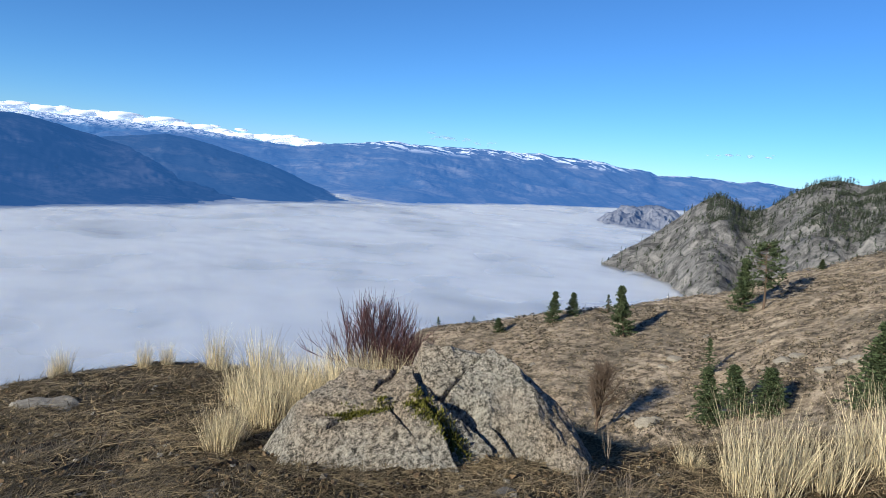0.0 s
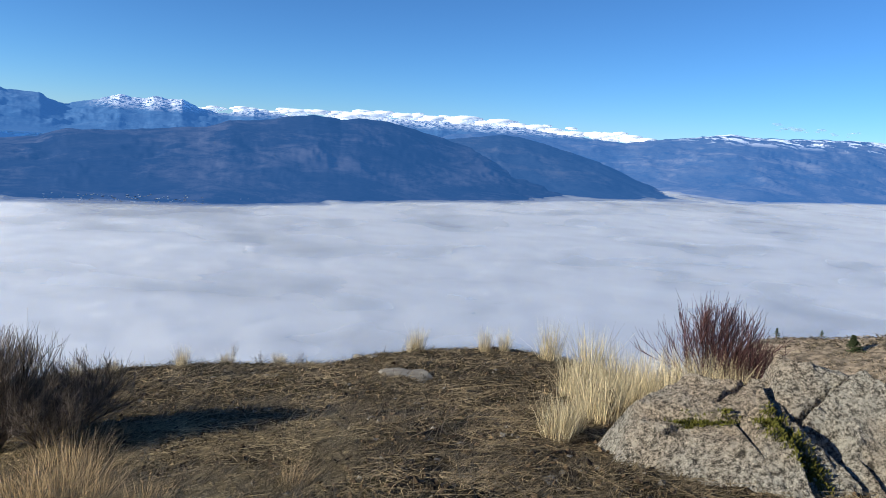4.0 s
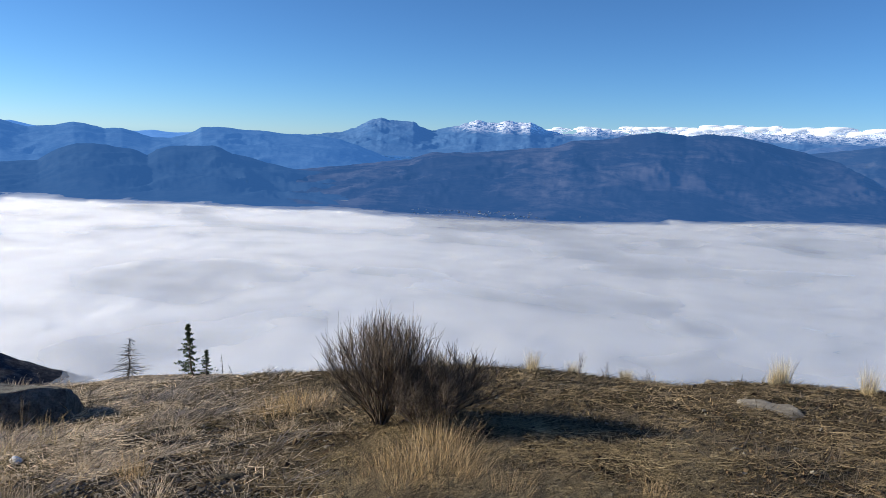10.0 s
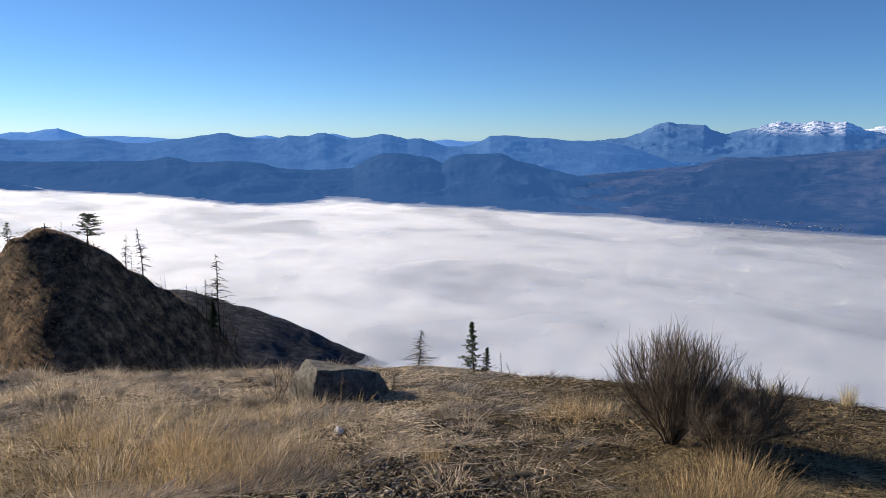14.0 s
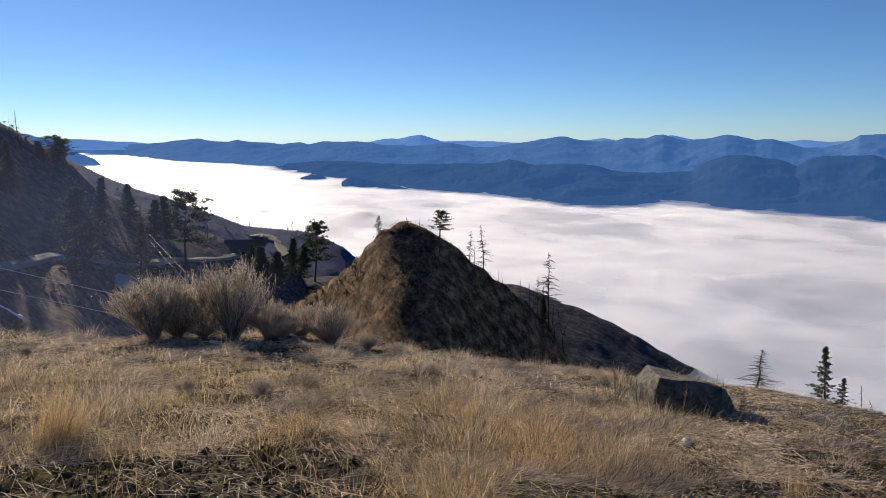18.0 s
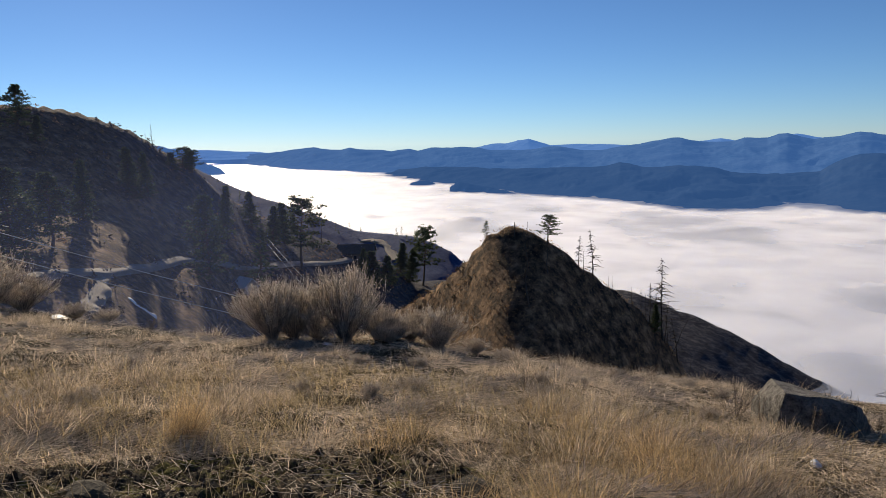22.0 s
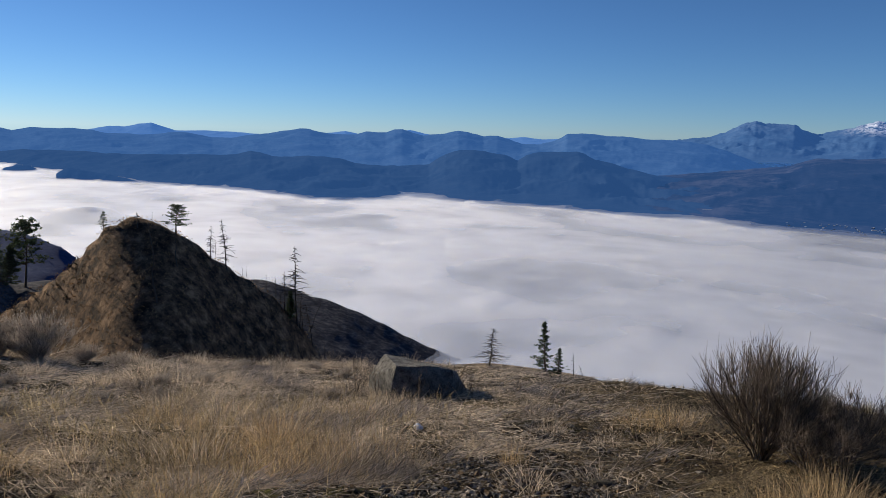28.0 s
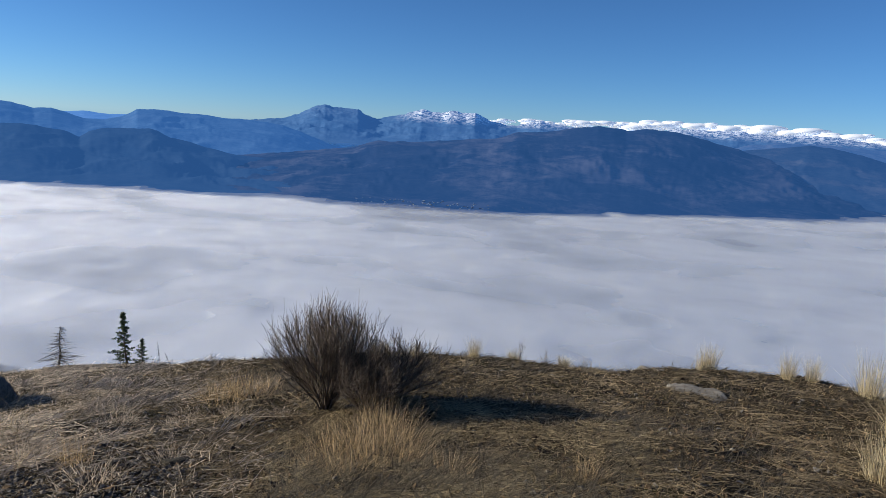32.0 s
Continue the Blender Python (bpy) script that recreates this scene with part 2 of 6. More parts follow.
def land(az, d, rough=True):
    base = near_ground(az, d)
    base = np.maximum(base, -105.0 + 0 * d)
    x, y = d * np.sin(np.radians(az)), d * np.cos(np.radians(az))
    big = np.clip((d - 25) / 60, 0, 1)
    hs = crest(az, d, HILLSIDE, [(30, 200), (60, 215), (81, 260), (130, 300)], [(30, .07), (65, .07), (80, .10), (95, .16)], 0.5)
    rk = crest(az, d, ROCKY, [(55, 690), (61, 720), (66, 790), (70, 800), (80, 800), (130, 800)], [(55, .36), (66, .36), (70, .30), (80, .28)], 0.6)
    lh = crest(az, d, LEFT_HILL, LEFT_HILL_D, LEFT_HILL_FRONT, 0.5)
    eased = np.clip(curve(LEFT_HILL_D, az) - d - curve([(-110, 60), (-93, 56), (-88, 60), (-84, 66), (-80, 75), (-75, 110), (-60, 200)], az), 0, 200)
    lh = lh + eased * np.clip(curve(LEFT_HILL_FRONT, az) - 0.15, 0, 1)
    lf = crest(az, d, LEFT_FAR, [(-110, 700), (-83, 640), (-70, 520), (-60, 430)], [(-90, .25)], 0.5)
    kn = crest(az, d, KNOLL, KNOLL_D, [(-60, .62)], 0.7)
    sp = crest(az, d, SPUR, [(-60, 330), (-40, 290), (-28, 262)], [(-60, .08)], 0.45)
    bn = crest(az, d, BENCH, [(-44, 62)], [(-44, .25)], 0.5)
    z = base
    if rough:
        r1 = ridged(x / 46, y / 46, 3) - 0.45
        r2 = ridged(x / 90 + 4, y / 90, 8) - 0.45
        f1 = fbm(x / 9, y / 9, 5, 3)
        hs = hs + (2.2 * r1 + 0.7 * f1) * big * np.clip((curve([(30, 200), (60, 215), (81, 260), (130, 300)], az) - d) / 60 + 0.15, 0.1, 1)
        cliff = np.clip((curve([(55, 690), (61, 720), (66, 790), (70, 800), (130, 800)], az) - d) / 60, 0.12, 1)
        rk = rk + cliff * (9 * r2 + 9 * (ridged(x / 60, y / 60, 4) - 0.5) + 7 * (ridged(x / 22, y / 22, 6) - 0.45))
        lh = lh + (1.5 * r1 + 0.5 * f1) * np.clip(d / 120, 0, 1) * np.clip((curve(LEFT_HILL_D, az) - d) / 40 + 0.08, 0.08, 1)
        lf = lf + 2.5 * r2
        kn = kn + 1.5 * r1 + 0.5 * f1 + 1.8 * fbm(x / 26, y / 26, 19, 2)
        sp = sp + 1.6 * r1
    for layer in (hs, rk, lh, lf, kn, sp, bn):
        z = np.maximum(z, layer)
    near = np.clip(1 - d / 40, 0, 1)
    if rough:
        z = z + near * np.clip(d / 3, 0.2, 1) * (0.16 * fbm(x / 2.6, y / 2.6, 11, 3) + 0.045 * fbm(x / 0.45, y / 0.45, 12, 3) + 0.034 * fbm(x / 0.15, y / 0.15, 13, 3))
        # hummocks in the meadow
        z = z + 0.10 * (ridged(x / 0.8, y / 0.8, 16, 3) - 0.45) * np.clip((-30 - az) / 6, 0, 1) * np.clip((az + 120) / 10, 0, 1) * np.clip((d - 5) / 1.5, 0, 1) * np.clip((17 - d) / 2, 0, 1)
        # broken mossy crust close by the feet on the west side
        strip = np.clip((5.3 - d) / 0.4, 0, 1) * np.clip((d - 3.2) / 0.3, 0, 1) * np.clip((-58 - az) / 5, 0, 1) * np.clip((az + 112) / 6, 0, 1)
        z = z + strip * (0.10 * (ridged(x / 0.30, y / 0.30, 14, 4) - 0.4) + 0.06 * fbm(x / 0.11, y / 0.11, 15, 2))
    return z


def ground_at(az, d):
    """The point of the ground at a heading and distance from the feet."""
    z = float(land(np.array([float(az)]), np.array([float(d)]))[0]) + EYE
    p = heading(az) * d
    return Vector((p.x, p.y, z))


# ---- ground: one sheet from the feet to the horizon ----
def ground_material():
    m, nt, b = mat("dry_grassland", 0.95, 0.1)
    tc = nt.nodes.new("ShaderNodeTexCoord")
    v = tc.outputs["Object"]
    n_big = noise_tex(nt, v, 0.5, 6, 0.65, 0.6)
    n_mid = noise_tex(nt, v, 4.0, 8, 0.7)
    n_fine = noise_tex(nt, v, 45.0, 6, 0.7)
    soil = ramp(nt, n_fine, [(0.36, (0.012, 0.009, 0.006)), (0.52, (0.045, 0.033, 0.02)), (0.66, (0.13, 0.095, 0.055))])
    moss = ramp(nt, n_fine, [(0.36, (0.012, 0.011, 0.005)), (0.66, (0.085, 0.072, 0.03))])
    straw = ramp(nt, n_fine, [(0.38, (0.03, 0.022, 0.012)), (0.53, (0.12, 0.088, 0.05)), (0.66, (0.32, 0.245, 0.15))])
    c = mixc(nt, ramp(nt, n_mid, [(0.42, (0, 0, 0)), (0.58, (1, 1, 1))]), soil, moss)
    c = mixc(nt, ramp(nt, n_big, [(0.42, (0, 0, 0)), (0.62, (1, 1, 1))]), c, straw)
    # a dark mossy crust close by on the west side
    geo = nt.nodes.new("ShaderNodeNewGeometry")
    ln = nt.nodes.new("ShaderNodeVectorMath")
    ln.operation = 'LENGTH'
    nt.links.new(geo.outputs["Position"], ln.inputs[0])
    sx = nt.nodes.new("ShaderNodeSeparateXYZ")
    nt.links.new(geo.outputs["Position"], sx.inputs[0])
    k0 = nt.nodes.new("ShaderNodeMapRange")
    k0.inputs[1].default_value, k0.inputs[2].default_value = 5.6, 5.1
    nt.links.new(scalar(nt, 'MULTIPLY_ADD', n_mid, 0.8, scalar(nt, 'ADD', ln.outputs["Value"], -0.4)), k0.inputs[0])
    k1 = nt.nodes.new("ShaderNodeMapRange")
    k1.inputs[1].default_value, k1.inputs[2].default_value = -2.6, -3.2
    nt.links.new(sx.outputs[0], k1.inputs[0])
    crusty = mixc(nt, ramp(nt, n_mid, [(0.48, (0, 0, 0)), (0.6, (1, 1, 1))]), ramp(nt, n_fine, [(0.36, (0.012, 0.010, 0.008)), (0.64, (0.12, 0.098, 0.07))]), ramp(nt, n_fine, [(0.34, (0.03, 0.03, 0.008)), (0.66, (0.22, 0.20, 0.05))]))
    c = mixc(nt, scalar(nt, 'MULTIPLY', k0.outputs[0], k1.outputs[0]), c, crusty)
    # far slopes: dry bunchgrass, sage and bare rock seen as patches
    n_h = noise_tex(nt, v, 0.035, 8, 0.72, 0.8)
    n_h2 = noise_tex(nt, v, 0.35, 8, 0.75)
    far = ramp(nt, n_h2, [(0.38, (0.06, 0.05, 0.038)), (0.45, (0.20, 0.155, 0.11)), (0.53, (0.40, 0.315, 0.225)), (0.66, (0.62, 0.50, 0.37))])
    far = mixc(nt, ramp(nt, n_h, [(0.45, (0, 0, 0)), (0.6, (0.75, 0.75, 0.75))]), far, ramp(nt, n_h2, [(0.35, (0.07, 0.06, 0.045)), (0.65, (0.2, 0.17, 0.13))]))
    # the west slopes grow redder scrub, coloured darker to stand for their shade
    west_tone = ramp(nt, n_h2, [(0.38, (0.02, 0.016, 0.014)), (0.47, (0.085, 0.056, 0.036)), (0.55, (0.20, 0.128, 0.076)), (0.66, (0.38, 0.26, 0.16))])
    # past 190 m a grey-blue tint puts haze into the slope colour
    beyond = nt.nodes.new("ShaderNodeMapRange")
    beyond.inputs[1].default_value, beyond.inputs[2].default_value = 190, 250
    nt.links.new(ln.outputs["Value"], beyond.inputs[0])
    west_tone = mixc(nt, beyond.outputs[0], west_tone, ramp(nt, n_h2, [(0.38, (0.014, 0.017, 0.026)), (0.50, (0.04, 0.042, 0.054)), (0.66, (0.13, 0.12, 0.12))]))
    # past 330 m the colour turns haze blue outright
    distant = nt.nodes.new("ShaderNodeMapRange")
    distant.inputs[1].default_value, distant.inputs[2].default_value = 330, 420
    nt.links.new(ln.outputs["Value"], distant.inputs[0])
    west_tone = mixc(nt, distant.outputs[0], west_tone, ramp(nt, n_h2, [(0.38, (0.02, 0.042, 0.11)), (0.52, (0.034, 0.062, 0.145)), (0.68, (0.06, 0.088, 0.17))]))
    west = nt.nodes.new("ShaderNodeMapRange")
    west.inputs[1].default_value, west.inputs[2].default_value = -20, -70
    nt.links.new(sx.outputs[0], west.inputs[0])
    far = mixc(nt, west.outputs[0], far, west_tone)
    k = nt.nodes.new("ShaderNodeMapRange")
    k.inputs[1].default_value, k.inputs[2].default_value = 18, 60
    nt.links.new(ln.outputs["Value"], k.inputs[0])
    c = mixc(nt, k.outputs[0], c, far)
    # bare rock where the slope is steep and far off
    sep = nt.nodes.new("ShaderNodeSeparateXYZ")
    nt.links.new(geo.outputs["Normal"], sep.inputs[0])
    k2 = nt.nodes.new("ShaderNodeMapRange")
    k2.inputs[1].default_value, k2.inputs[2].default_value = 360, 440
    nt.links.new(ln.outputs["Value"], k2.inputs[0])
    rock = ramp(nt, noise_tex(nt, coords(nt, (1, 1, 0.45)), 0.075, 14, 0.82, 0.5), [(0.40, (0.04, 0.04, 0.041)), (0.48, (0.11, 0.106, 0.104)), (0.55, (0.19, 0.182, 0.178)), (0.64, (0.28, 0.265, 0.25))])
    pos = nt.nodes.new("ShaderNodeSeparateXYZ")
    nt.links.new(geo.outputs["Position"], pos.inputs[0])
    east = nt.nodes.new("ShaderNodeMapRange")
    east.inputs[1].default_value, east.inputs[2].default_value = 150, 260
    nt.links.new(pos.outputs[0], east.inputs[0])
    c = mixc(nt, scalar(nt, 'MULTIPLY', k2.outputs[0], east.outputs[0]), c, rock)
    nt.links.new(c, b.inputs["Base Color"])
    clod = noise_tex(nt, v, 16.0, 5, 0.7)
    h = scalar(nt, 'ADD', scalar(nt, 'MULTIPLY_ADD', n_fine, 0.35, scalar(nt, 'MULTIPLY', clod, 0.8)), n_mid)
    bump(nt, b, h, 1.0, 0.09)
    return m


M_GROUND = ground_material()
az_fine = np.arange(-100, 88.01, 0.3)
az_all = np.concatenate([np.arange(-180, -100, 1.0), az_fine, np.arange(89, 180.5, 1.0)])
d_all = np.concatenate([[0.0, 0.5], np.geomspace(1.0, 2.4, 12), np.linspace(2.45, 12, 260), np.geomspace(12.1, 360, 190), np.linspace(364, 830, 130), np.geomspace(850, 4950, 14)])
AZ, D = np.meshgrid(az_all, d_all, indexing="ij")
Z = land(AZ, D) + EYE
V = np.stack([D * np.sin(np.radians(AZ)), D * np.cos(np.radians(AZ)), Z], -1)
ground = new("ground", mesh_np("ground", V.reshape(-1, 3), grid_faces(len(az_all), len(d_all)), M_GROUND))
tagged(ground, "dry grassy hillside with moss, bare soil and straw litter", "ground", kind="structure")


# ---- fog filling the valley: thin veils over a dense bank ----
def fog_material(name, alpha):
    """Fog top: soft white, with a broad forward sheen towards the sun."""
    m, nt, b = mat(name, 1.0, 0.0)
    v = coords(nt, (1, 1.2, 1))
    n1 = noise_tex(nt, v, 0.0062, 3, 0.45, 0.3)
    n2 = noise_tex(nt, v, 0.021, 4, 0.5, 0.4)
    f = scalar(nt, 'MULTIPLY_ADD', n2, 0.35, scalar(nt, 'MULTIPLY', n1, 0.65))
    # thin and dense: the same fog coloured dim, and bright as towards the sun
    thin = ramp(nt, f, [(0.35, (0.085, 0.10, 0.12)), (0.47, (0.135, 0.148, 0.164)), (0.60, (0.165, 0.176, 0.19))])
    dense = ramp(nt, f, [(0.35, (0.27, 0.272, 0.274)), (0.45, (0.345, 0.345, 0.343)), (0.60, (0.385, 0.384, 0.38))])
    # brighter westwards: the fog's sunward brightening is put into its colour
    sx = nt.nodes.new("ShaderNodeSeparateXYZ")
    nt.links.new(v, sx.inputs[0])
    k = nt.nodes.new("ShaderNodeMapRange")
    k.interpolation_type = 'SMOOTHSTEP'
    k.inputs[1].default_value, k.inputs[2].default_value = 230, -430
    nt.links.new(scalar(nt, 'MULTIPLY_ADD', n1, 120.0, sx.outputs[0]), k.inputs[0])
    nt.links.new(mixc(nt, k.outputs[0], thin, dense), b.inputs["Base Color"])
    gl = nt.nodes.new("ShaderNodeBsdfGlossy")
    gl.inputs["Roughness"].default_value = 0.55
    nt.links.new(ramp(nt, f, [(0.34, (0.84, 0.83, 0.81)), (0.50, (1.0, 0.985, 0.96))]), gl.inputs["Color"])
    ad = nt.nodes.new("ShaderNodeAddShader")
    nt.links.new(b.outputs[0], ad.inputs[0])
    nt.links.new(gl.outputs[0], ad.inputs[1])
    out = ad.outputs[0]
    if alpha < 1:
        mx = nt.nodes.new("ShaderNodeMixShader")
        nt.links.new(scalar(nt, 'MULTIPLY', ramp(nt, n1, [(0.35, (0.7, 0.7, 0.7)), (0.65, (1, 1, 1))]), alpha), mx.inputs[0])
        nt.links.new(nt.nodes.new("ShaderNodeBsdfTransparent").outputs[0], mx.inputs[1])
        nt.links.new(out, mx.inputs[2])
        out = mx.outputs[0]
    nt.links.new(out, nt.nodes["Material Output"].inputs[0])
    return m


az_f = np.arange(-100, 88.01, 0.4)
d_f = np.concatenate([np.geomspace(150, 1500, 210), np.geomspace(1530, 4960, 60)])
AF, DF = np.meshgrid(az_f, d_f, indexing="ij")
XF, YF = DF * np.sin(np.radians(AF)), DF * np.cos(np.radians(AF))
for i, (drop, alpha) in enumerate([(3.4, 1.0), (2.7, 0.42), (2.1, 0.36), (1.5, 0.28)]):
    zf = FOG + EYE - drop + 1.5 * fbm(XF / 190, YF / 130, 21, 2, 0.4) + 0.9 * fbm(XF / 26, YF / 26, 33, 3)
    # billows where the fog laps against the far shore
    zf = zf + 7 * np.clip(fbm(XF / 60, YF / 60, 27, 3, 0.5) - 0.22, 0, 1) * np.clip((DF - 700) / 120, 0, 1)
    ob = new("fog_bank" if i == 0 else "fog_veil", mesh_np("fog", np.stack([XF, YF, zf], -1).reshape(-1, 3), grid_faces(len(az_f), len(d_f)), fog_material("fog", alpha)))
    tagged(ob, "sea of white fog filling the valley below", "fog", kind="structure")


def haze_veil():
    """An added translucent blue sheet, standing for haze below the steep west slope."""
    m, nt, b = mat("thin_haze", 1.0, 0.0)
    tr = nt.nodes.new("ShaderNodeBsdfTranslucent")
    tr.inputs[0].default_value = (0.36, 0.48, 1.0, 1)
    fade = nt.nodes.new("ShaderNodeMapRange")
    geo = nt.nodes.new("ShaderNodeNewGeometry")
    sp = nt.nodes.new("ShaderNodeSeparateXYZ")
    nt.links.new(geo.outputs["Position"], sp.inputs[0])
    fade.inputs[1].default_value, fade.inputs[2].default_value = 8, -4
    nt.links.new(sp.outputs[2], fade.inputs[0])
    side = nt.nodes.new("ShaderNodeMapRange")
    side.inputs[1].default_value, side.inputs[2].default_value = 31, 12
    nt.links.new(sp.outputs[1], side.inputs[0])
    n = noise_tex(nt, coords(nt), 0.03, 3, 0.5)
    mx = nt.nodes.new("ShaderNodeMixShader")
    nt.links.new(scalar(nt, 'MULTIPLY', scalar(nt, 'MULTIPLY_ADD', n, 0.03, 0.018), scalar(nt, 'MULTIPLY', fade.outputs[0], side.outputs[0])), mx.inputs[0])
    nt.links.new(nt.nodes.new("ShaderNodeBsdfTransparent").outputs[0], mx.inputs[1])
    nt.links.new(tr.outputs[0], mx.inputs[2])
    nt.links.new(mx.outputs[0], nt.nodes["Material Output"].inputs[0])
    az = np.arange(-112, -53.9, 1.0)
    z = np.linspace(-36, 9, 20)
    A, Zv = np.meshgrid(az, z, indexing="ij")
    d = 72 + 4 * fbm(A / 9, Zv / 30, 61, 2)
    ob = new("haze_veil", mesh_np("haze", np.stack([d * np.sin(np.radians(A)), d * np.cos(np.radians(A)), Zv], -1).reshape(-1, 3), grid_faces(len(az), len(z)), m))
    ob.visible_shadow = False
    tagged(ob, "thin blue sheet added to stand for haze over the west slope", "fog", kind="structure")


haze_veil()


# ---- distant ranges ----
def range_material(name, dark, light, air, glow, snow=None, scale=0.012, patch=3.2, cut=0.5, clearing=None, open_land=0.53, east=None, grain=(1, 1, 1.6)):
    m, nt, b = mat(name, 1.0, 0.0)
    v = coords(nt, (1, 1, 1.6))
    n1 = noise_tex(nt, v, scale, 9, 0.68, 0.4)
    n2 = noise_tex(nt, v, scale * 6, 8, 0.75, 0.6)
    c = ramp(nt, scalar(nt, 'MULTIPLY_ADD', n2, 0.5, scalar(nt, 'MULTIPLY', n1, 0.5)), [(0.38, dark), (0.60, light)])
    if clearing:
        # grassy clearings between the woods
        strip = noise_tex(nt, coords(nt, (0.6, 0.6, 2.3)), 0.011, 12, 0.74, 0.35)
        c = mixc(nt, ramp(nt, strip, [(open_land, (0, 0, 0)), (open_land + 0.13, (0.6, 0.6, 0.6))]), c, clearing)
    if snow:
        geo = nt.nodes.new("ShaderNodeNewGeometry")
        sep = nt.nodes.new("ShaderNodeSeparateXYZ")
        nt.links.new(geo.outputs["Position"], sep.inputs[0])
        k = nt.nodes.new("ShaderNodeMapRange")
        k.inputs[1].default_value, k.inputs[2].default_value = snow
        nt.links.new(sep.outputs[2], k.inputs[0])
        f = scalar(nt, 'MULTIPLY', k.outputs[0], ramp(nt, noise_tex(nt, coords(nt, grain), scale * patch, 8, 0.68, 0.4), [(cut - 0.012, (0, 0, 0)), (cut + 0.012, (1, 1, 1))]))
        if east:
            # the western summit is nearly bare
            ke = nt.nodes.new("ShaderNodeMapRange")
            ke.inputs[1].default_value, ke.inputs[2].default_value, ke.inputs[3].default_value = *east, 0.04
            nt.links.new(sep.outputs[0], ke.inputs[0])
            f = scalar(nt, 'MULTIPLY', f, ke.outputs[0])
        c = mixc(nt, f, c, (0.9, 0.92, 0.95))
    nt.links.new(c, b.inputs["Base Color"])
    # distance haze added as a blue glow of the surface itself
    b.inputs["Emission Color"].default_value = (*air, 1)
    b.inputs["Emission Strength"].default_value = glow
    return m


def mountain_range(name, label, els, dist, foot, foot_z, material, amp, wave, seed, step=0.12, jag=1.1):
    """A range whose skyline follows els, with spurs and gullies running down its face."""
    az = np.arange(els[0][0], els[-1][0] + 0.01, step)
    v = np.concatenate([np.linspace(0, 1, 46), [1.04, 1.12, 1.3]])
    A, S = np.meshgrid(az, v, indexing="ij")
    dc, df = curve(dist, A), curve(foot, A)
    zc = dc * np.tan(np.radians(np.interp(A, *np.array(els).T))) + dc * 0.0022 * fbm(A / jag, A * 0 + seed, seed, 4) * np.clip(S, 0, 1) ** 8
    d = df + (dc - df) * S
    x, y = d * np.sin(np.radians(A)), d * np.cos(np.radians(A))
    rise = np.where(S <= 1, 0.35 * S + 0.65 * S * S * (3 - 2 * S), 1 - 1.5 * (S - 1))
    z = foot_z + (zc - foot_z) * rise
    body = np.clip(4 * S * (1 - S), 0, 1) * np.clip(S / 0.25, 0, 1)
    wx, wy = x + 0.5 * wave * fbm(x / wave, y / wave, seed + 31, 2), y + 0.5 * wave * fbm(x / wave + 9, y / wave, seed + 32, 2)
    z = z + body * amp * (ridged((wx + 0.5 * wy) / wave, (wy - 0.5 * wx) / (wave * 1.3), seed) - 0.5)
    z = np.maximum(z, -110)
    ob = new(name, mesh_np(name, np.stack([x, y, z + EYE], -1).reshape(-1, 3), grid_faces(len(az), len(v)), material))
    return tagged(ob, label, "mountain", kind="structure")


# AIR is the haze glow; the blue in the range colours is haze too
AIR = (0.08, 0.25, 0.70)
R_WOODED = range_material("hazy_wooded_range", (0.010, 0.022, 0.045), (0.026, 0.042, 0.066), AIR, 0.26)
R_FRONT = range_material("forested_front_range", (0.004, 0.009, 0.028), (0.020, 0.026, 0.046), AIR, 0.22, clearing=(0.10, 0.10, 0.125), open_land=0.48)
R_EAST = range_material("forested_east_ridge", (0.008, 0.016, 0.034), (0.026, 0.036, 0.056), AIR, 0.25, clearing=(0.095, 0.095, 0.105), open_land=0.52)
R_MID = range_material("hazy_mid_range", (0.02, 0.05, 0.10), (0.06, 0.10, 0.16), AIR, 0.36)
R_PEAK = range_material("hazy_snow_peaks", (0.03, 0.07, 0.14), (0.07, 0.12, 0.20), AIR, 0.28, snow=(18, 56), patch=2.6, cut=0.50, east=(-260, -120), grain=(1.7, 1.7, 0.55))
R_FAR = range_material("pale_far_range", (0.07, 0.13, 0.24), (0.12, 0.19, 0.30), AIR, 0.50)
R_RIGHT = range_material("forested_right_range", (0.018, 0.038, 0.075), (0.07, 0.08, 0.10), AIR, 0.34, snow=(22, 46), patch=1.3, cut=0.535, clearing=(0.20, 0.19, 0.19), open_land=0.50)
WOODED = [(-68.6, -3.2), (-67.5, -2.4), (-66.9, -2.1), (-65.6, -1.95), (-63.8, -1.8), (-61.2, -1.85), (-58.5, -2.05), (-54.8, -2.1), (-52.1, -2.05), (-50.6, -2.1), (-49.4, -2.0), (-48.4, -1.75), (-47.6, -1.9), (-46.8, -2.15), (-44.4, -2.1), (-42.4, -2.1), (-41.3, -2.3), (-40.4, -2.6), (-38.4, -2.75), (-36.2, -2.7), (-34.4, -2.55),
          (-33.7, -2.1), (-33.1, -1.7), (-32, -1.38), (-30.9, -1.32), (-30.1, -1.42), (-28.4, -1.7), (-27.3, -2.1), (-26.6, -1.65), (-25.4, -1.36), (-22.5, -1.3), (-22, -1.45), (-21.2, -1.85), (-20.3, -2.05), (-18.4, -2.55), (-16.3, -2.95), (-14.5, -3.1), (-12.6, -3.5), (-11, -4.2), (-9, -5.4)]
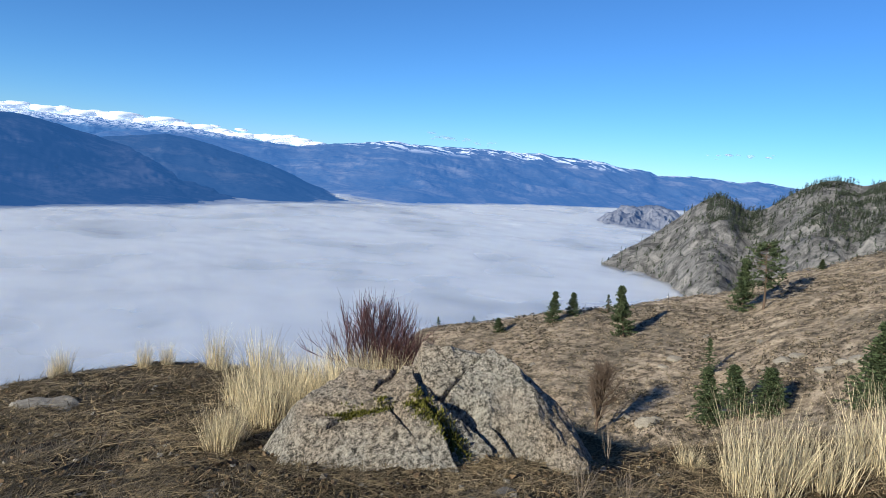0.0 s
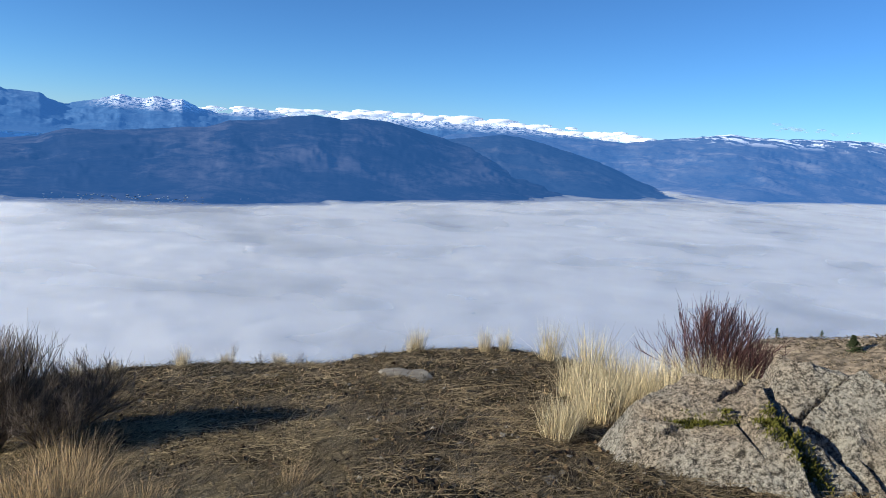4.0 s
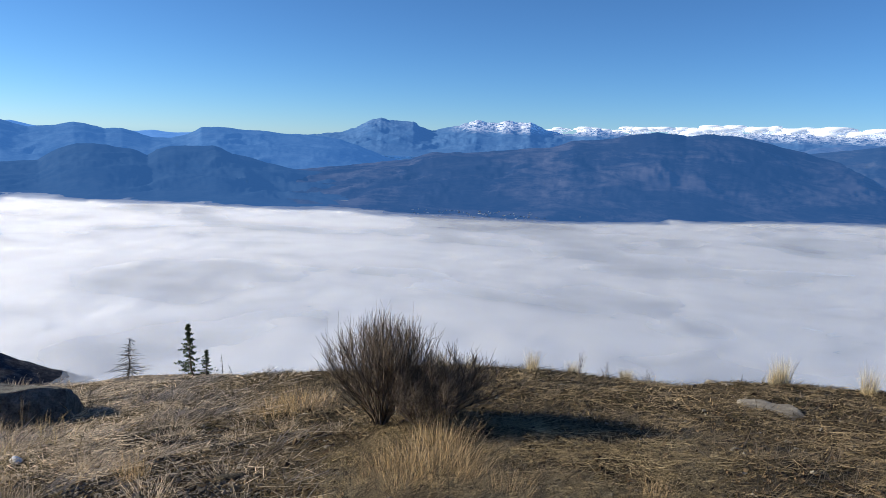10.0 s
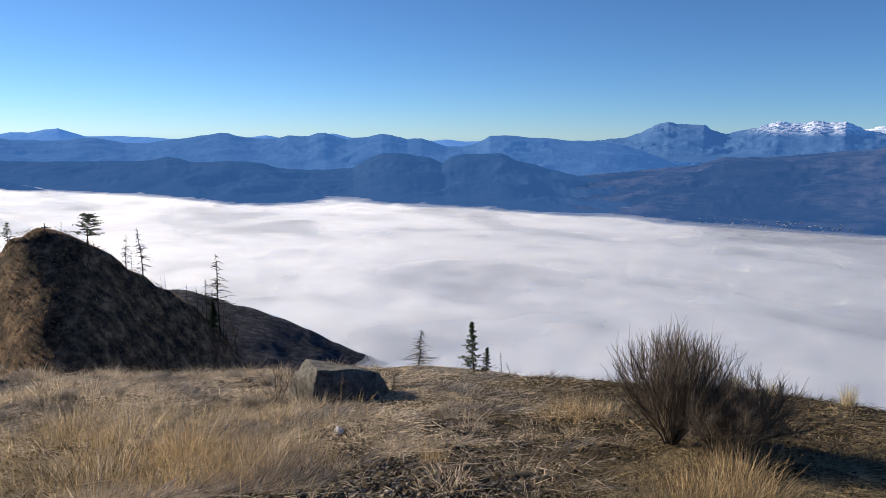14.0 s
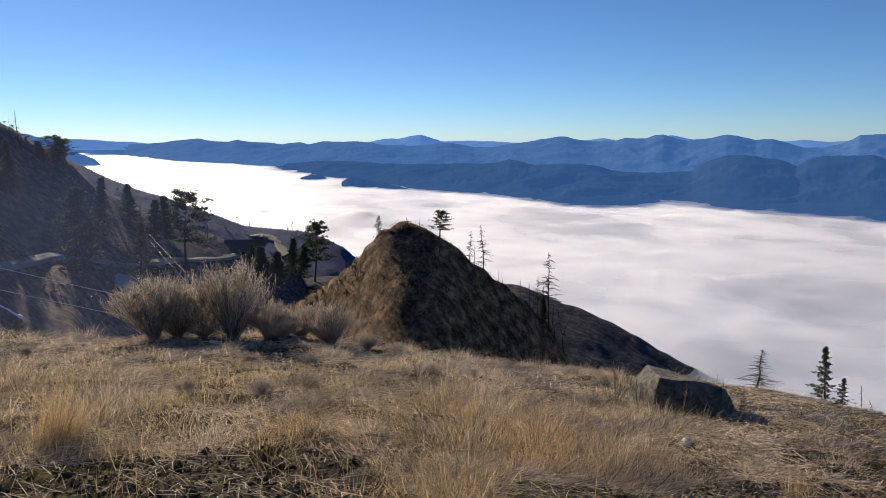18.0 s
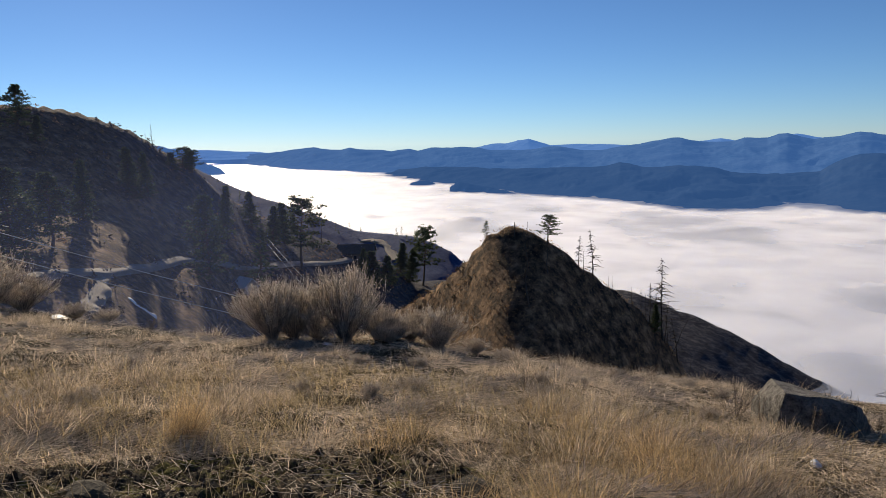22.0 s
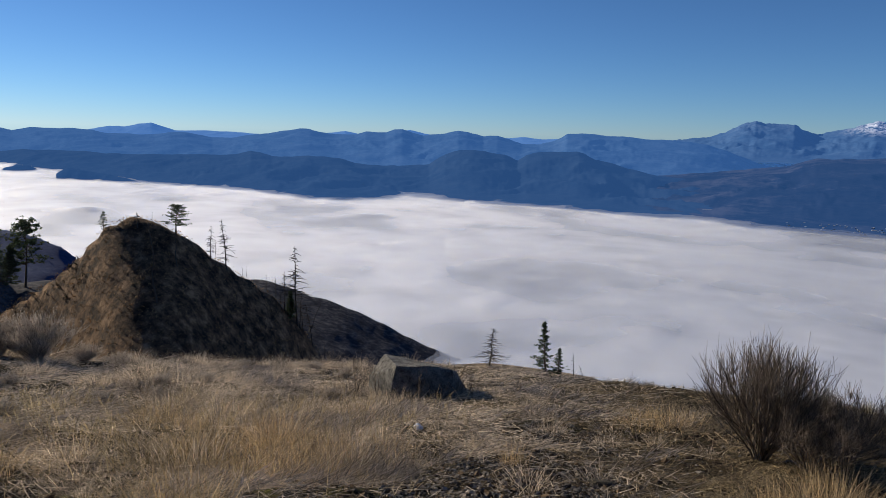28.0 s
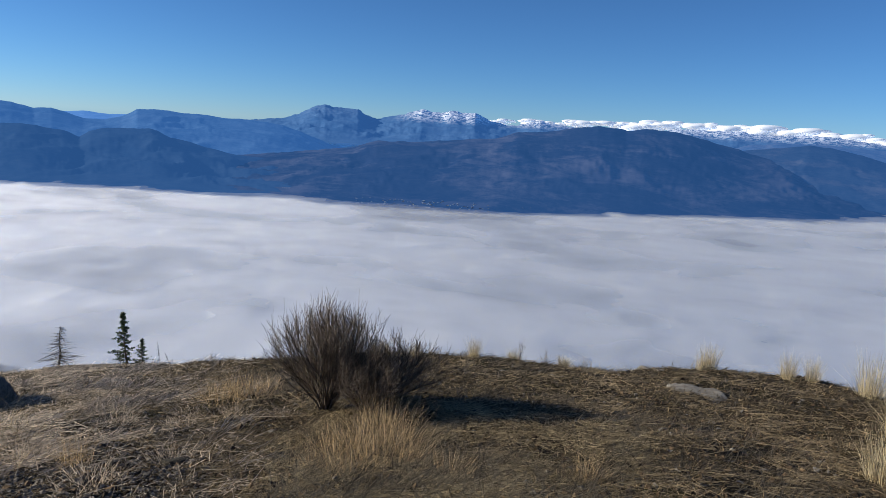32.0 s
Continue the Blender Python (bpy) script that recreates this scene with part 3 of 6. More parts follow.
FRONT = [(-20, -5.4), (-17.5, -3.4), (-16.4, -2.95), (-14.3, -2.72), (-12.2, -2.5), (-10, -2.18), (-7.5, -1.9), (-6.4, -1.5), (-5.6, -1.3), (-3, -1.2), (-1.2, -1.07), (1.5, -0.76), (3.3, -0.62), (4.6, -0.3), (5.6, 0.03), (7.8, 0.18), (10, 0.65), (11.8, 0.88), (13.1, 0.78), (14, 0.62), (15.3, 0.86), (17.4, 0.78), (18.7, 0.54), (20.9, 0), (22.5, -0.38), (24.2, -0.75), (27, -1.5), (29.7, -2.35), (33, -3.6), (36, -5)]
EAST = [(17, -0.6), (20, -0.1), (21.9, -0.45), (23.3, -0.2), (24.9, 0.02), (26.8, 0.3), (28.6, 0.15), (30, -0.13), (32.2, -0.7), (34.5, -1.3), (36.6, -2.1), (39, -3.0), (41.3, -3.3), (44, -3.5), (47, -4.2)]
MID = [(-92, -0.1), (-82, -0.22), (-78.5, -0.4), (-76.3, -0.42), (-74.3, -0.18), (-72.7, -0.05), (-71.4, -0.24), (-70.4, -0.28), (-69.8, -0.12), (-68.5, -0.28), (-66.4, -0.47), (-65.1, -0.35), (-64.4, -0.48), (-63.3, -0.3), (-61.1, -0.31), (-59.4, -0.36), (-58.4, -0.58), (-56.6, -0.64), (-55.3, -0.62), (-54.3, -0.44), (-53, -0.45), (-51.9, -0.64), (-51.2, -0.8), (-49.8, -0.78), (-48.7, -0.58), (-46.9, -0.32), (-45.6, -0.14),
       (-44.6, 0.02), (-43.9, 0.02), (-42.7, -0.24), (-41.9, -0.34), (-40.3, -0.32), (-39.5, -0.1), (-37.9, -0.12), (-37.2, 0.15), (-36.6, 0.2), (-35.8, -0.09), (-34.9, -0.29), (-33.2, -0.09), (-32.1, 0.14), (-31.4, 0.07), (-30.1, -0.25), (-29, -0.2), (-27.9, -0.5), (-27, -0.74), (-25.6, -0.8), (-24.5, -0.5), (-23.9, -0.2), (-23.5, 0.1), (-22.3, 0.16), (-20.4, 0), (-18.4, -0.11), (-16.4, -0.18), (-14.3, -0.3), (-13, -0.53), (-11.4, -0.97), (-10, -1.48), (-8.8, -2.0), (-7.4, -2.3), (-4, -3.2)]
FAR = [(-84, 0.1), (-82.1, 0.05), (-79.3, -0.15), (-76.6, -0.33), (-74.7, -0.47), (-62, -0.6), (-60.3, -0.42), (-59.3, -0.27), (-58.4, -0.1), (-57.3, -0.1), (-56.4, 0.16), (-55.5, 0.25), (-54.6, -0.06), (-53.9, -0.3), (-53, -0.29), (-50.2, -0.3), (-48.9, -0.38), (-45.2, -0.54), (-42.3, -0.23), (-41.1, -0.09), (-40.1, -0.28), (-37.8, -0.2), (-36, 0.12), (-34.9, -0.12), (-34, -0.24), (-31, -0.3), (-27.9, -0.32), (-27, -0.26), (-25.2, -0.38), (-24.2, -0.34), (-20, -0.5)]
PEAKS = [(-18, -0.5), (-14.3, -0.07), (-12.7, 0.14), (-11.8, 0.49), (-10.5, 1.16), (-9.8, 1.3), (-9.2, 1.16), (-7.2, 1.1), (-6.6, 0.72), (-5.7, 0.41), (-4.8, 0.67), (-3.5, 0.96), (-2.2, 1.39), (-1.3, 1.25), (-0.6, 1.2), (0.1, 1.41), (0.7, 1.4), (1.4, 1.26), (2.1, 1.38), (3.3, 0.81), (4.6, 0.56), (5.5, 0.56), (6.4, 0.79), (7.3, 1.01), (8.2, 0.83), (10.5, 0.62), (13, 0.6), (15.7, 0.72), (17.8, 0.97), (18.7, 1.01), (20, 0.98), (22, 1.03), (23.2, 0.9), (24.8, 0.9), (26.7, 1.02), (28.6, 0.94), (30, 0.75), (31.5, 0.6), (34.5, 0.4), (38, 0), (41, -0.5)]
RIGHT = [(18, -1.2), (23, 0.1), (25, 0.36), (27.8, 0.4), (29.5, 0.27), (31.2, 0.26), (33, 0.25), (34.7, 0.33), (36.5, 0.28), (38.2, 0.58), (40, 0.84), (42.7, 1.19), (44, 1.41), (45.4, 1.24), (46.8, 1.3), (49, 1.33), (51.8, 1.44), (54.5, 1.33), (55.8, 1.49), (57.1, 1.3), (59.7, 1.27), (61, 1.17), (61.9, 0.9), (64.4, 0.79), (65, 0.5), (66.8, 0.64), (69.1, 0.66), (70.7, 0.52), (72.1, 0.74), (73.2, 0.61), (74.7, 0.47), (78, 0.55), (88, 0.4)]
# where the fog meets the far side of the valley
SHORE = [(-72, 2500), (-67.3, 2050), (-64, 1640), (-60.3, 1400), (-55.8, 1190), (-53, 1125), (-48, 1020), (-44, 915), (-41, 900), (-35, 960), (-31, 890), (-25, 875), (-18, 822), (-13, 815), (-10, 770), (-5, 765), (4, 760), (13, 815), (21, 925), (28, 985), (35, 1170), (46, 1390), (53, 1720), (59, 2015), (64, 2300)]


def beyond_shore(extra):
    return [(a, d + extra) for a, d in SHORE]


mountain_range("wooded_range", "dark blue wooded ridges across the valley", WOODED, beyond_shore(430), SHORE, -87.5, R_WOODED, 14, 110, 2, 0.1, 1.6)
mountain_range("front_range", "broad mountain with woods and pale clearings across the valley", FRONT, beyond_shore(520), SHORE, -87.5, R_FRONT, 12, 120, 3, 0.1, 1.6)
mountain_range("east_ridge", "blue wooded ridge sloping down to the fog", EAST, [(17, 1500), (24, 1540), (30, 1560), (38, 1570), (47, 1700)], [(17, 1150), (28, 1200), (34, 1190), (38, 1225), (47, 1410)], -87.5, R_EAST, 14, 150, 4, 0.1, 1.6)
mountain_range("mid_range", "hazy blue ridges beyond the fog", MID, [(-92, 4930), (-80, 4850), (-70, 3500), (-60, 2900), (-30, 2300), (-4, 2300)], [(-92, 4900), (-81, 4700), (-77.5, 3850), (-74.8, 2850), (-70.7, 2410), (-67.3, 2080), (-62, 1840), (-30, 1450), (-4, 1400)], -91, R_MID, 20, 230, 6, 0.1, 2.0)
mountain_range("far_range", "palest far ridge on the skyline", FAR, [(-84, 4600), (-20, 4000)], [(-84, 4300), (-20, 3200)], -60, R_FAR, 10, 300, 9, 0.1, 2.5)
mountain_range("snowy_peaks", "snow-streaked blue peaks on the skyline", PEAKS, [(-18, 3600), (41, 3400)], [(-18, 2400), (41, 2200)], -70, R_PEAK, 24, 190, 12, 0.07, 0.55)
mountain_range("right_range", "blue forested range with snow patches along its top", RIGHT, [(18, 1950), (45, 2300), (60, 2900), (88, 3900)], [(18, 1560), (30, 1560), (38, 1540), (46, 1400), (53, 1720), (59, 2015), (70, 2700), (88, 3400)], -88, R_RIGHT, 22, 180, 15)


def far_town():
    """Pale specks of houses along the foot of the mountain across the valley."""
    rng = np.random.RandomState(88)
    n = 110
    az = -1.5 + 3.6 * rng.randn(n)
    S = 0.01 + 0.10 * rng.rand(n)
    shore = curve(SHORE, az)
    d = shore + 520 * S
    crest_z = (shore + 520) * np.tan(np.radians(np.interp(az, *np.array(FRONT).T)))
    z = -87.5 + (crest_z + 87.5) * (0.35 * S + 0.65 * S * S * (3 - 2 * S)) + EYE
    P = np.stack([d * np.sin(np.radians(az)), d * np.cos(np.radians(az)), z], -1)
    cube = np.array([(x, y, q) for q in (-1.0, 0.8) for x, y in ((-1, -1), (1, -1), (1, 1), (-1, 1))], float)
    size = np.stack([0.5 + 0.7 * rng.rand(n), 0.5 + 0.4 * rng.rand(n), 0.45 + 0.4 * rng.rand(n)], -1)
    V = P[:, None] + cube[None] * size[:, None]
    F = np.array([(0, 1, 5, 4), (1, 2, 6, 5), (2, 3, 7, 6), (3, 0, 4, 7), (4, 5, 6, 7), (3, 2, 1, 0)])
    m = speckled("pale_house_walls", (0.25, 0.27, 0.32), (0.75, 0.75, 0.76), 0.02, 0.8, 0.1, 0.0, per_island=True)
    ob = new("far_houses", mesh_np("far_houses", V.reshape(-1, 3), (F[None] + np.arange(n)[:, None, None] * 8).reshape(-1, 4), m, smooth=False))
    tagged(ob, "pale houses scattered along the far shore above the fog", "houses", kind="stuff")


# ---- makers ----
def part(name, me, parent=None, label="", at=None):
    ob = new(name, me)
    if parent:
        ob.parent = parent
    if at is not None:
        ob.matrix_basis = at
    if label:
        ob["label"] = label
    return ob


def empty(name, m=None):
    ob = new(name)
    ob.empty_display_size = 0.2
    if m is not None:
        ob.matrix_basis = m
    return ob


def tubes(P, R, sides=3):
    """Tapered round stems: P (n, k, 3) centre lines, R (n, k) radii."""
    P, R = np.asarray(P, float), np.asarray(R, float)
    n, k, _ = P.shape
    t = np.gradient(P, axis=1)
    t /= np.linalg.norm(t, axis=-1, keepdims=True) + 1e-9
    ref = np.where(np.abs(t[..., 2:]) < 0.9, np.array([0, 0, 1.0]), np.array([1.0, 0, 0]))
    u = np.cross(t, ref)
    u /= np.linalg.norm(u, axis=-1, keepdims=True) + 1e-9
    v = np.cross(t, u)
    a = np.arange(sides) * 2 * math.pi / sides
    ring = np.cos(a)[:, None] * u[:, :, None, :] + np.sin(a)[:, None] * v[:, :, None, :]
    V = P[:, :, None, :] + R[:, :, None, None] * ring
    i, j, s = np.meshgrid(np.arange(n), np.arange(k - 1), np.arange(sides), indexing="ij")
    b, s2 = (i * k + j) * sides, (s + 1) % sides
    F = np.stack([b + s, b + s2, b + sides + s2, b + sides + s], -1).reshape(-1, 4)
    return V.reshape(-1, 3), F


def joined(*pieces):
    V, F, o = [], [], 0
    for v, f in pieces:
        V.append(v)
        F.append(f + o)
        o += len(v)
    return np.concatenate(V), np.concatenate(F)


def blades(base, lean, height, width, rng, bend=0.5):
    """Grass blades as narrow bent ribbons of two quads."""
    n = len(base)
    side = rng.rand(n) * 2 * math.pi
    w = np.stack([np.cos(side), np.sin(side), 0 * side], -1) * width[:, None] * 0.5
    rows_ = []
    for s, k in ((0.0, 1.0), (0.55, 0.8), (1.0, 0.15)):
        c = base + np.stack([lean[:, 0] * s ** (1 + bend), lean[:, 1] * s ** (1 + bend), height * s], -1)
        rows_ += [c - w * k, c + w * k]
    V = np.stack(rows_, 1).reshape(-1, 3)
    b = np.arange(n)[:, None] * 6
    F = np.concatenate([b + np.array([0, 1, 3, 2]), b + np.array([2, 3, 5, 4])])
    return V, F


def quads(centre, size, rng, flat=0.0):
    """Small leaf quads of random turn."""
    n = len(centre)
    a, b = rng.randn(n, 3), rng.randn(n, 3)
    a[:, 2] *= 1 - flat
    b[:, 2] *= 1 - flat
    a /= np.linalg.norm(a, axis=1, keepdims=True)
    b -= a * (a * b).sum(1, keepdims=True)
    b /= np.linalg.norm(b, axis=1, keepdims=True)
    a, b = a * size[:, None], b * size[:, None] * 0.45
    V = np.stack([centre - a, centre + b, centre + a, centre - b], 1).reshape(-1, 3)
    return V, np.arange(4 * n).reshape(-1, 4)


def rock_mesh(name, size, seed, material, planes=14, rough=0.09, squash=0.75, level=4):
    """A broken rock: facets cut at random, edges worn by noise; its foot is at z = 0."""
    rng = np.random.RandomState(seed)
    bm = bmesh.new()
    bmesh.ops.create_icosphere(bm, subdivisions=level, radius=1)
    nrm = rng.randn(planes, 3)
    nrm[:, 2] = np.abs(nrm[:, 2]) * 0.8
    nrm /= np.linalg.norm(nrm, axis=1, keepdims=True)
    h = 0.62 + 0.38 * rng.rand(planes)
    co = np.array([v.co for v in bm.verts])
    r = 1 / np.maximum((co @ nrm.T / h).max(1), 0.75)
    k = r + rough * (fbm(co[:, 0] * 2.3 + seed, co[:, 1] * 2.3 + co[:, 2] * 1.7, seed, 4))
    co = co * k[:, None] * np.array(size) * 0.5
    co[:, 2] = co[:, 2] * squash + size[2] * 0.25
    for v, c in zip(bm.verts, co):
        v.co = c
    me = bpy.data.meshes.new(name)
    bm.to_mesh(me)
    bm.free()
    me.materials.append(material)
    return me


# ---- materials of the near things ----
M_STRAW = speckled("bleached_bunchgrass", (0.42, 0.34, 0.20), (0.82, 0.71, 0.48), 9, 0.8, 40, 0.1, per_island=True, sheer=0.35)
M_AMBER = speckled("amber_dry_grass", (0.36, 0.25, 0.13), (0.76, 0.57, 0.33), 9, 0.8, 40, 0.1, per_island=True, sheer=0.40)
M_HAY = speckled("pale_dry_grass", (0.40, 0.315, 0.22), (0.92, 0.78, 0.61), 0.9, 0.85, 14, 0.1, per_island=True, sheer=0.40)
M_LITTER = speckled("straw_litter", (0.05, 0.038, 0.021), (0.50, 0.38, 0.22), 0.8, 0.9, 11, 0.1, per_island=True, sheer=0.2)
M_MATTED = speckled("matted_yellow_straw", (0.20, 0.15, 0.08), (0.66, 0.53, 0.31), 0.9, 0.85, 14, 0.1, per_island=True, sheer=0.3)
M_TWIG = speckled("grey_brown_twigs", (0.10, 0.08, 0.065), (0.33, 0.265, 0.205), 8, 0.85, 50, 0.2, per_island=True, sheer=0.2)
M_REDTWIG = speckled("dark_red_twigs", (0.06, 0.028, 0.03), (0.16, 0.08, 0.075), 8, 0.8, 50, 0.2, per_island=True)
M_SAGE = speckled("grey_sagebrush", (0.40, 0.36, 0.315), (0.76, 0.69, 0.61), 8, 0.9, 50, 0.2, per_island=True, sheer=0.55)
M_NEEDLE = speckled("dark_pine_needles", (0.035, 0.055, 0.028), (0.125, 0.155, 0.07), 0.6, 0.75, 8, 0.2, per_island=True, sheer=0.3)
M_BARK = speckled("pine_bark", (0.05, 0.035, 0.025), (0.17, 0.12, 0.085), 3, 0.95, 20, 0.6, stretch=(1, 1, 0.25))
M_BURNT = speckled("charred_grey_wood", (0.025, 0.022, 0.02), (0.12, 0.11, 0.10), 2, 0.9, 15, 0.4, stretch=(1, 1, 0.2))
M_MOSSROCK = speckled("dark_mossy_stone", (0.018, 0.016, 0.014), (0.10, 0.085, 0.06), 6, 0.95, 45, 0.7, 0.02)
M_STONE = speckled("pale_granite_stone", (0.09, 0.078, 0.062), (0.36, 0.32, 0.265), 7, 0.9, 60, 0.5, 0.02)
M_GREYROCK = speckled("dark_grey_rock", (0.03, 0.028, 0.025), (0.34, 0.32, 0.285), 12, 0.9, 45, 1.0, 0.06)
M_SNOW = speckled("old_snow", (0.75, 0.78, 0.83), (0.92, 0.93, 0.95), 4, 0.6, 40, 0.2)
M_GRAVEL = speckled("grey_gravel", (0.11, 0.105, 0.10), (0.26, 0.25, 0.24), 0.4, 0.95, 6, 0.3)


far_town()


def granite():
    m, nt, b = mat("lichen_granite", 0.9, 0.2)
    v = coords(nt)
    big = noise_tex(nt, v, 2.2, 6, 0.6, 0.6)
    mid = noise_tex(nt, v, 17, 9, 0.8, 0.4)
    fine = noise_tex(nt, v, 48, 6, 0.8)
    c = ramp(nt, fine, [(0.39, (0.04, 0.035, 0.03)), (0.45, (0.22, 0.20, 0.17)), (0.53, (0.48, 0.445, 0.39)), (0.62, (0.78, 0.735, 0.65))])
    c = mixc(nt, ramp(nt, mid, [(0.53, (0, 0, 0)), (0.57, (0.9, 0.9, 0.9))]), c, (0.05, 0.047, 0.042))
    c = mixc(nt, ramp(nt, noise_tex(nt, v, 15, 8, 0.78, 0.5), [(0.53, (0, 0, 0)), (0.57, (0.65, 0.65, 0.65))]), c, (0.66, 0.63, 0.565))
    c = mixc(nt, ramp(nt, big, [(0.52, (0, 0, 0)), (0.66, (0.25, 0.25, 0.25))]), c, (0.46, 0.44, 0.40))
    warm = ramp(nt, noise_tex(nt, v, 1.3, 3, 0.5), [(0.45, (1, 0.975, 0.93)), (0.65, (1.0, 0.87, 0.74))])
    c = mixc(nt, 1.0, c, warm, 'MULTIPLY')
    nt.links.new(c, b.inputs["Base Color"])
    h = scalar(nt, 'ADD', scalar(nt, 'MULTIPLY', fine, 0.35), mid)
    bump(nt, b, h, 1.0, 0.08)
    return m


M_GRANITE = granite()
M_MOSS = speckled("olive_moss", (0.035, 0.035, 0.008), (0.19, 0.18, 0.03), 12, 1.0, 90, 0.8, 0.02)


# ---- the big cracked boulder ----
def boulder():
    """A low cracked slab and a taller block behind it, parted by a mossy gully; u runs across, w away from the path."""
    u = np.linspace(-1.5, 1.6, 330)
    v = np.linspace(-0.1, 1.75, 210)
    U, W = np.meshgrid(u, v, indexing="ij")
    wu = U + 0.045 * fbm(U * 3.2 + 3, W * 3.2, 44, 4)
    ww = W + 0.045 * fbm(U * 3.2, W * 3.2 + 8, 45, 4)

    def along(x, *knots):
        k = np.array(knots)
        return np.interp(x, k[:, 0], k[:, 1])

    def fissure(side, wide, deep, fade=1.0):
        return -deep * np.exp(-(side / wide) ** 2) * fade

    # the slab
    plate = 0.15 + 0.20 * ww + 0.115 * (wu + 1.1)
    step = ww - along(wu, (-1.3, 0.55), (-0.8, 0.36), (-0.58, 0.44), (-0.23, 0.53), (0, 0.6))
    plate = plate + 0.018 * np.tanh(step / 0.012) + fissure(step - 0.01, 0.016, 0.05, np.clip((wu + 0.95) / 0.1, 0, 1))
    cut = wu - along(ww, (0, -0.2), (0.23, -0.27), (0.42, -0.41), (0.55, -0.45))
    plate = plate + fissure(cut, 0.012, 0.09, np.clip((0.5 - ww) / 0.1, 0, 1)) + 0.018 * np.tanh(cut / 0.01) * np.clip((0.45 - ww) / 0.1, 0, 1)
    cut2 = wu - along(ww, (0, -0.98), (0.2, -0.9), (0.36, -0.74))
    plate = plate + fissure(cut2, 0.013, 0.07, np.clip((0.38 - ww) / 0.06, 0, 1)) - 0.02 * np.tanh(cut2 / 0.01) * np.clip((0.38 - ww) / 0.1, 0, 1)
    cut3 = wu - along(ww, (0.5, -0.68), (0.8, -0.5), (1.1, -0.42))
    plate = plate + fissure(cut3, 0.014, 0.05, np.clip((ww - 0.6) / 0.1, 0, 1))
    toe = 0.02 + 0.85 * (ww - along(wu, (-1.2, 0.10), (-0.8, 0.05), (-0.34, 0.03), (0.03, 0.07)))
    west = 1.6 * (wu - along(ww, (0.1, -1.13), (0.3, -1.2), (0.5, -1.28), (1.2, -1.0)))
    gully = along(ww, (0, 0.10), (0.1, 0.05), (0.22, 0.0), (0.47, -0.18), (0.6, -0.22), (1.0, -0.32), (1.3, -0.4))
    slab = np.minimum.reduce([plate, toe, west, 0.02 + 7 * (gully + 0.03 - wu), 1.4 * (1.25 - ww)])

    # the block
    face = 0.11 + 0.72 * (ww - 0.38) + 0.05 * wu
    cap = 0.61 - 0.03 * wu - 0.05 * (ww - 1.1)
    edge = along(ww, (0.25, 0.80), (0.4, 0.74), (0.65, 0.62), (0.8, 0.56), (0.95, 0.46), (1.05, 0.34), (1.12, 0.24), (1.3, 0.2))
    east = np.minimum(face, cap) - 0.74 * np.maximum(wu - edge, 0) - 0.7 * np.maximum(wu - edge - 0.36, 0)
    lip = 2.0 * (ww - along(wu, (-0.2, 0.6), (0, 0.48), (0.22, 0.46), (0.5, 0.46), (0.78, 0.46), (1.1, 0.46)))
    inner = 0.16 + 6 * (wu - along(ww, (0.4, -0.05), (0.55, -0.19), (0.8, -0.27), (1.0, -0.33), (1.3, -0.4)))
    block = np.minimum.reduce([face, cap, east, lip, inner, 1.3 * (1.62 - ww)])
    split = wu - along(ww, (0.5, -0.22), (0.57, -0.17), (0.8, -0.02), (0.95, 0.10), (1.07, 0.21), (1.2, 0.3))
    deep = np.clip((ww - 0.5) / 0.08, 0, 1)
    block = block + fissure(split, 0.020, 0.14, deep) + 0.025 * np.tanh(split / 0.012) * np.clip(1 - np.abs(split) / 0.5, 0, 1) * deep
    ledge = ww - along(wu, (0.1, 0.52), (0.3, 0.57), (0.37, 0.55), (0.52, 0.48), (0.73, 0.41), (0.85, 0.36))
    deep = np.clip((wu - 0.28) / 0.08, 0, 1)
    block = block + fissure(ledge, 0.018, 0.11, deep) - 0.045 * (0.5 + 0.5 * np.tanh(ledge / 0.015)) * deep * np.clip(1 - np.abs(ledge) / 0.5, 0, 1)
    pit = np.clip(1 - np.hypot((wu - 0.12 + 0.6 * (ww - 0.62)) / 0.15, (ww - 0.62 - 0.1 * (wu - 0.12)) / 0.08), 0, 1)
    block = block - 0.17 * pit ** 0.6
    sink = np.clip(1 - np.hypot((wu - 0.86) / 0.16, (ww - 0.42) / 0.16), 0, 1)
    block = np.maximum(block, 0.16 * np.sqrt(sink) - 1.0 * (sink <= 0))

    h = np.maximum(slab, block)
    # earth washed into the gully
    bed = np.minimum(0.15 + 0.20 * ww + 0.115 * (wu + 1.1), 0.85 * (ww - 0.05)) - 0.045 - 0.55 * np.maximum(wu + 0.10, 0) - 1.5 * np.maximum(ww - 1.15, 0)
    inside = (wu > gully - 0.08) & (wu < along(ww, (0.1, 0.42), (0.45, 0.3), (0.5, 0.05), (0.6, -0.13), (1.0, -0.26), (1.3, -0.35))) & (ww > 0.08) & (ww < 1.4)
    h = np.where(inside, np.maximum(h, bed), h)
    h = h + 0.016 * fbm(U * 3.1, W * 3.1, 51, 3) + 0.020 * fbm(U * 8, W * 8, 52, 4, 0.68) + 0.026 * (ridged(U * 3.0 + 0.9 * W, W * 4.2, 53, 4) - 0.45) + 0.011 * fbm(U * 21, W * 21, 55, 2)
    h = np.maximum(h, -0.4)
    a = radians(50)
    fx, fy = math.sin(a), math.cos(a)
    rx, ry = math.cos(a), -math.sin(a)
    V = np.stack([U * rx + W * fx, U * ry + W * fy, h], -1)
    me = mesh_np("boulder", V.reshape(-1, 3), grid_faces(len(u), len(v))[:, ::-1], M_GRANITE)
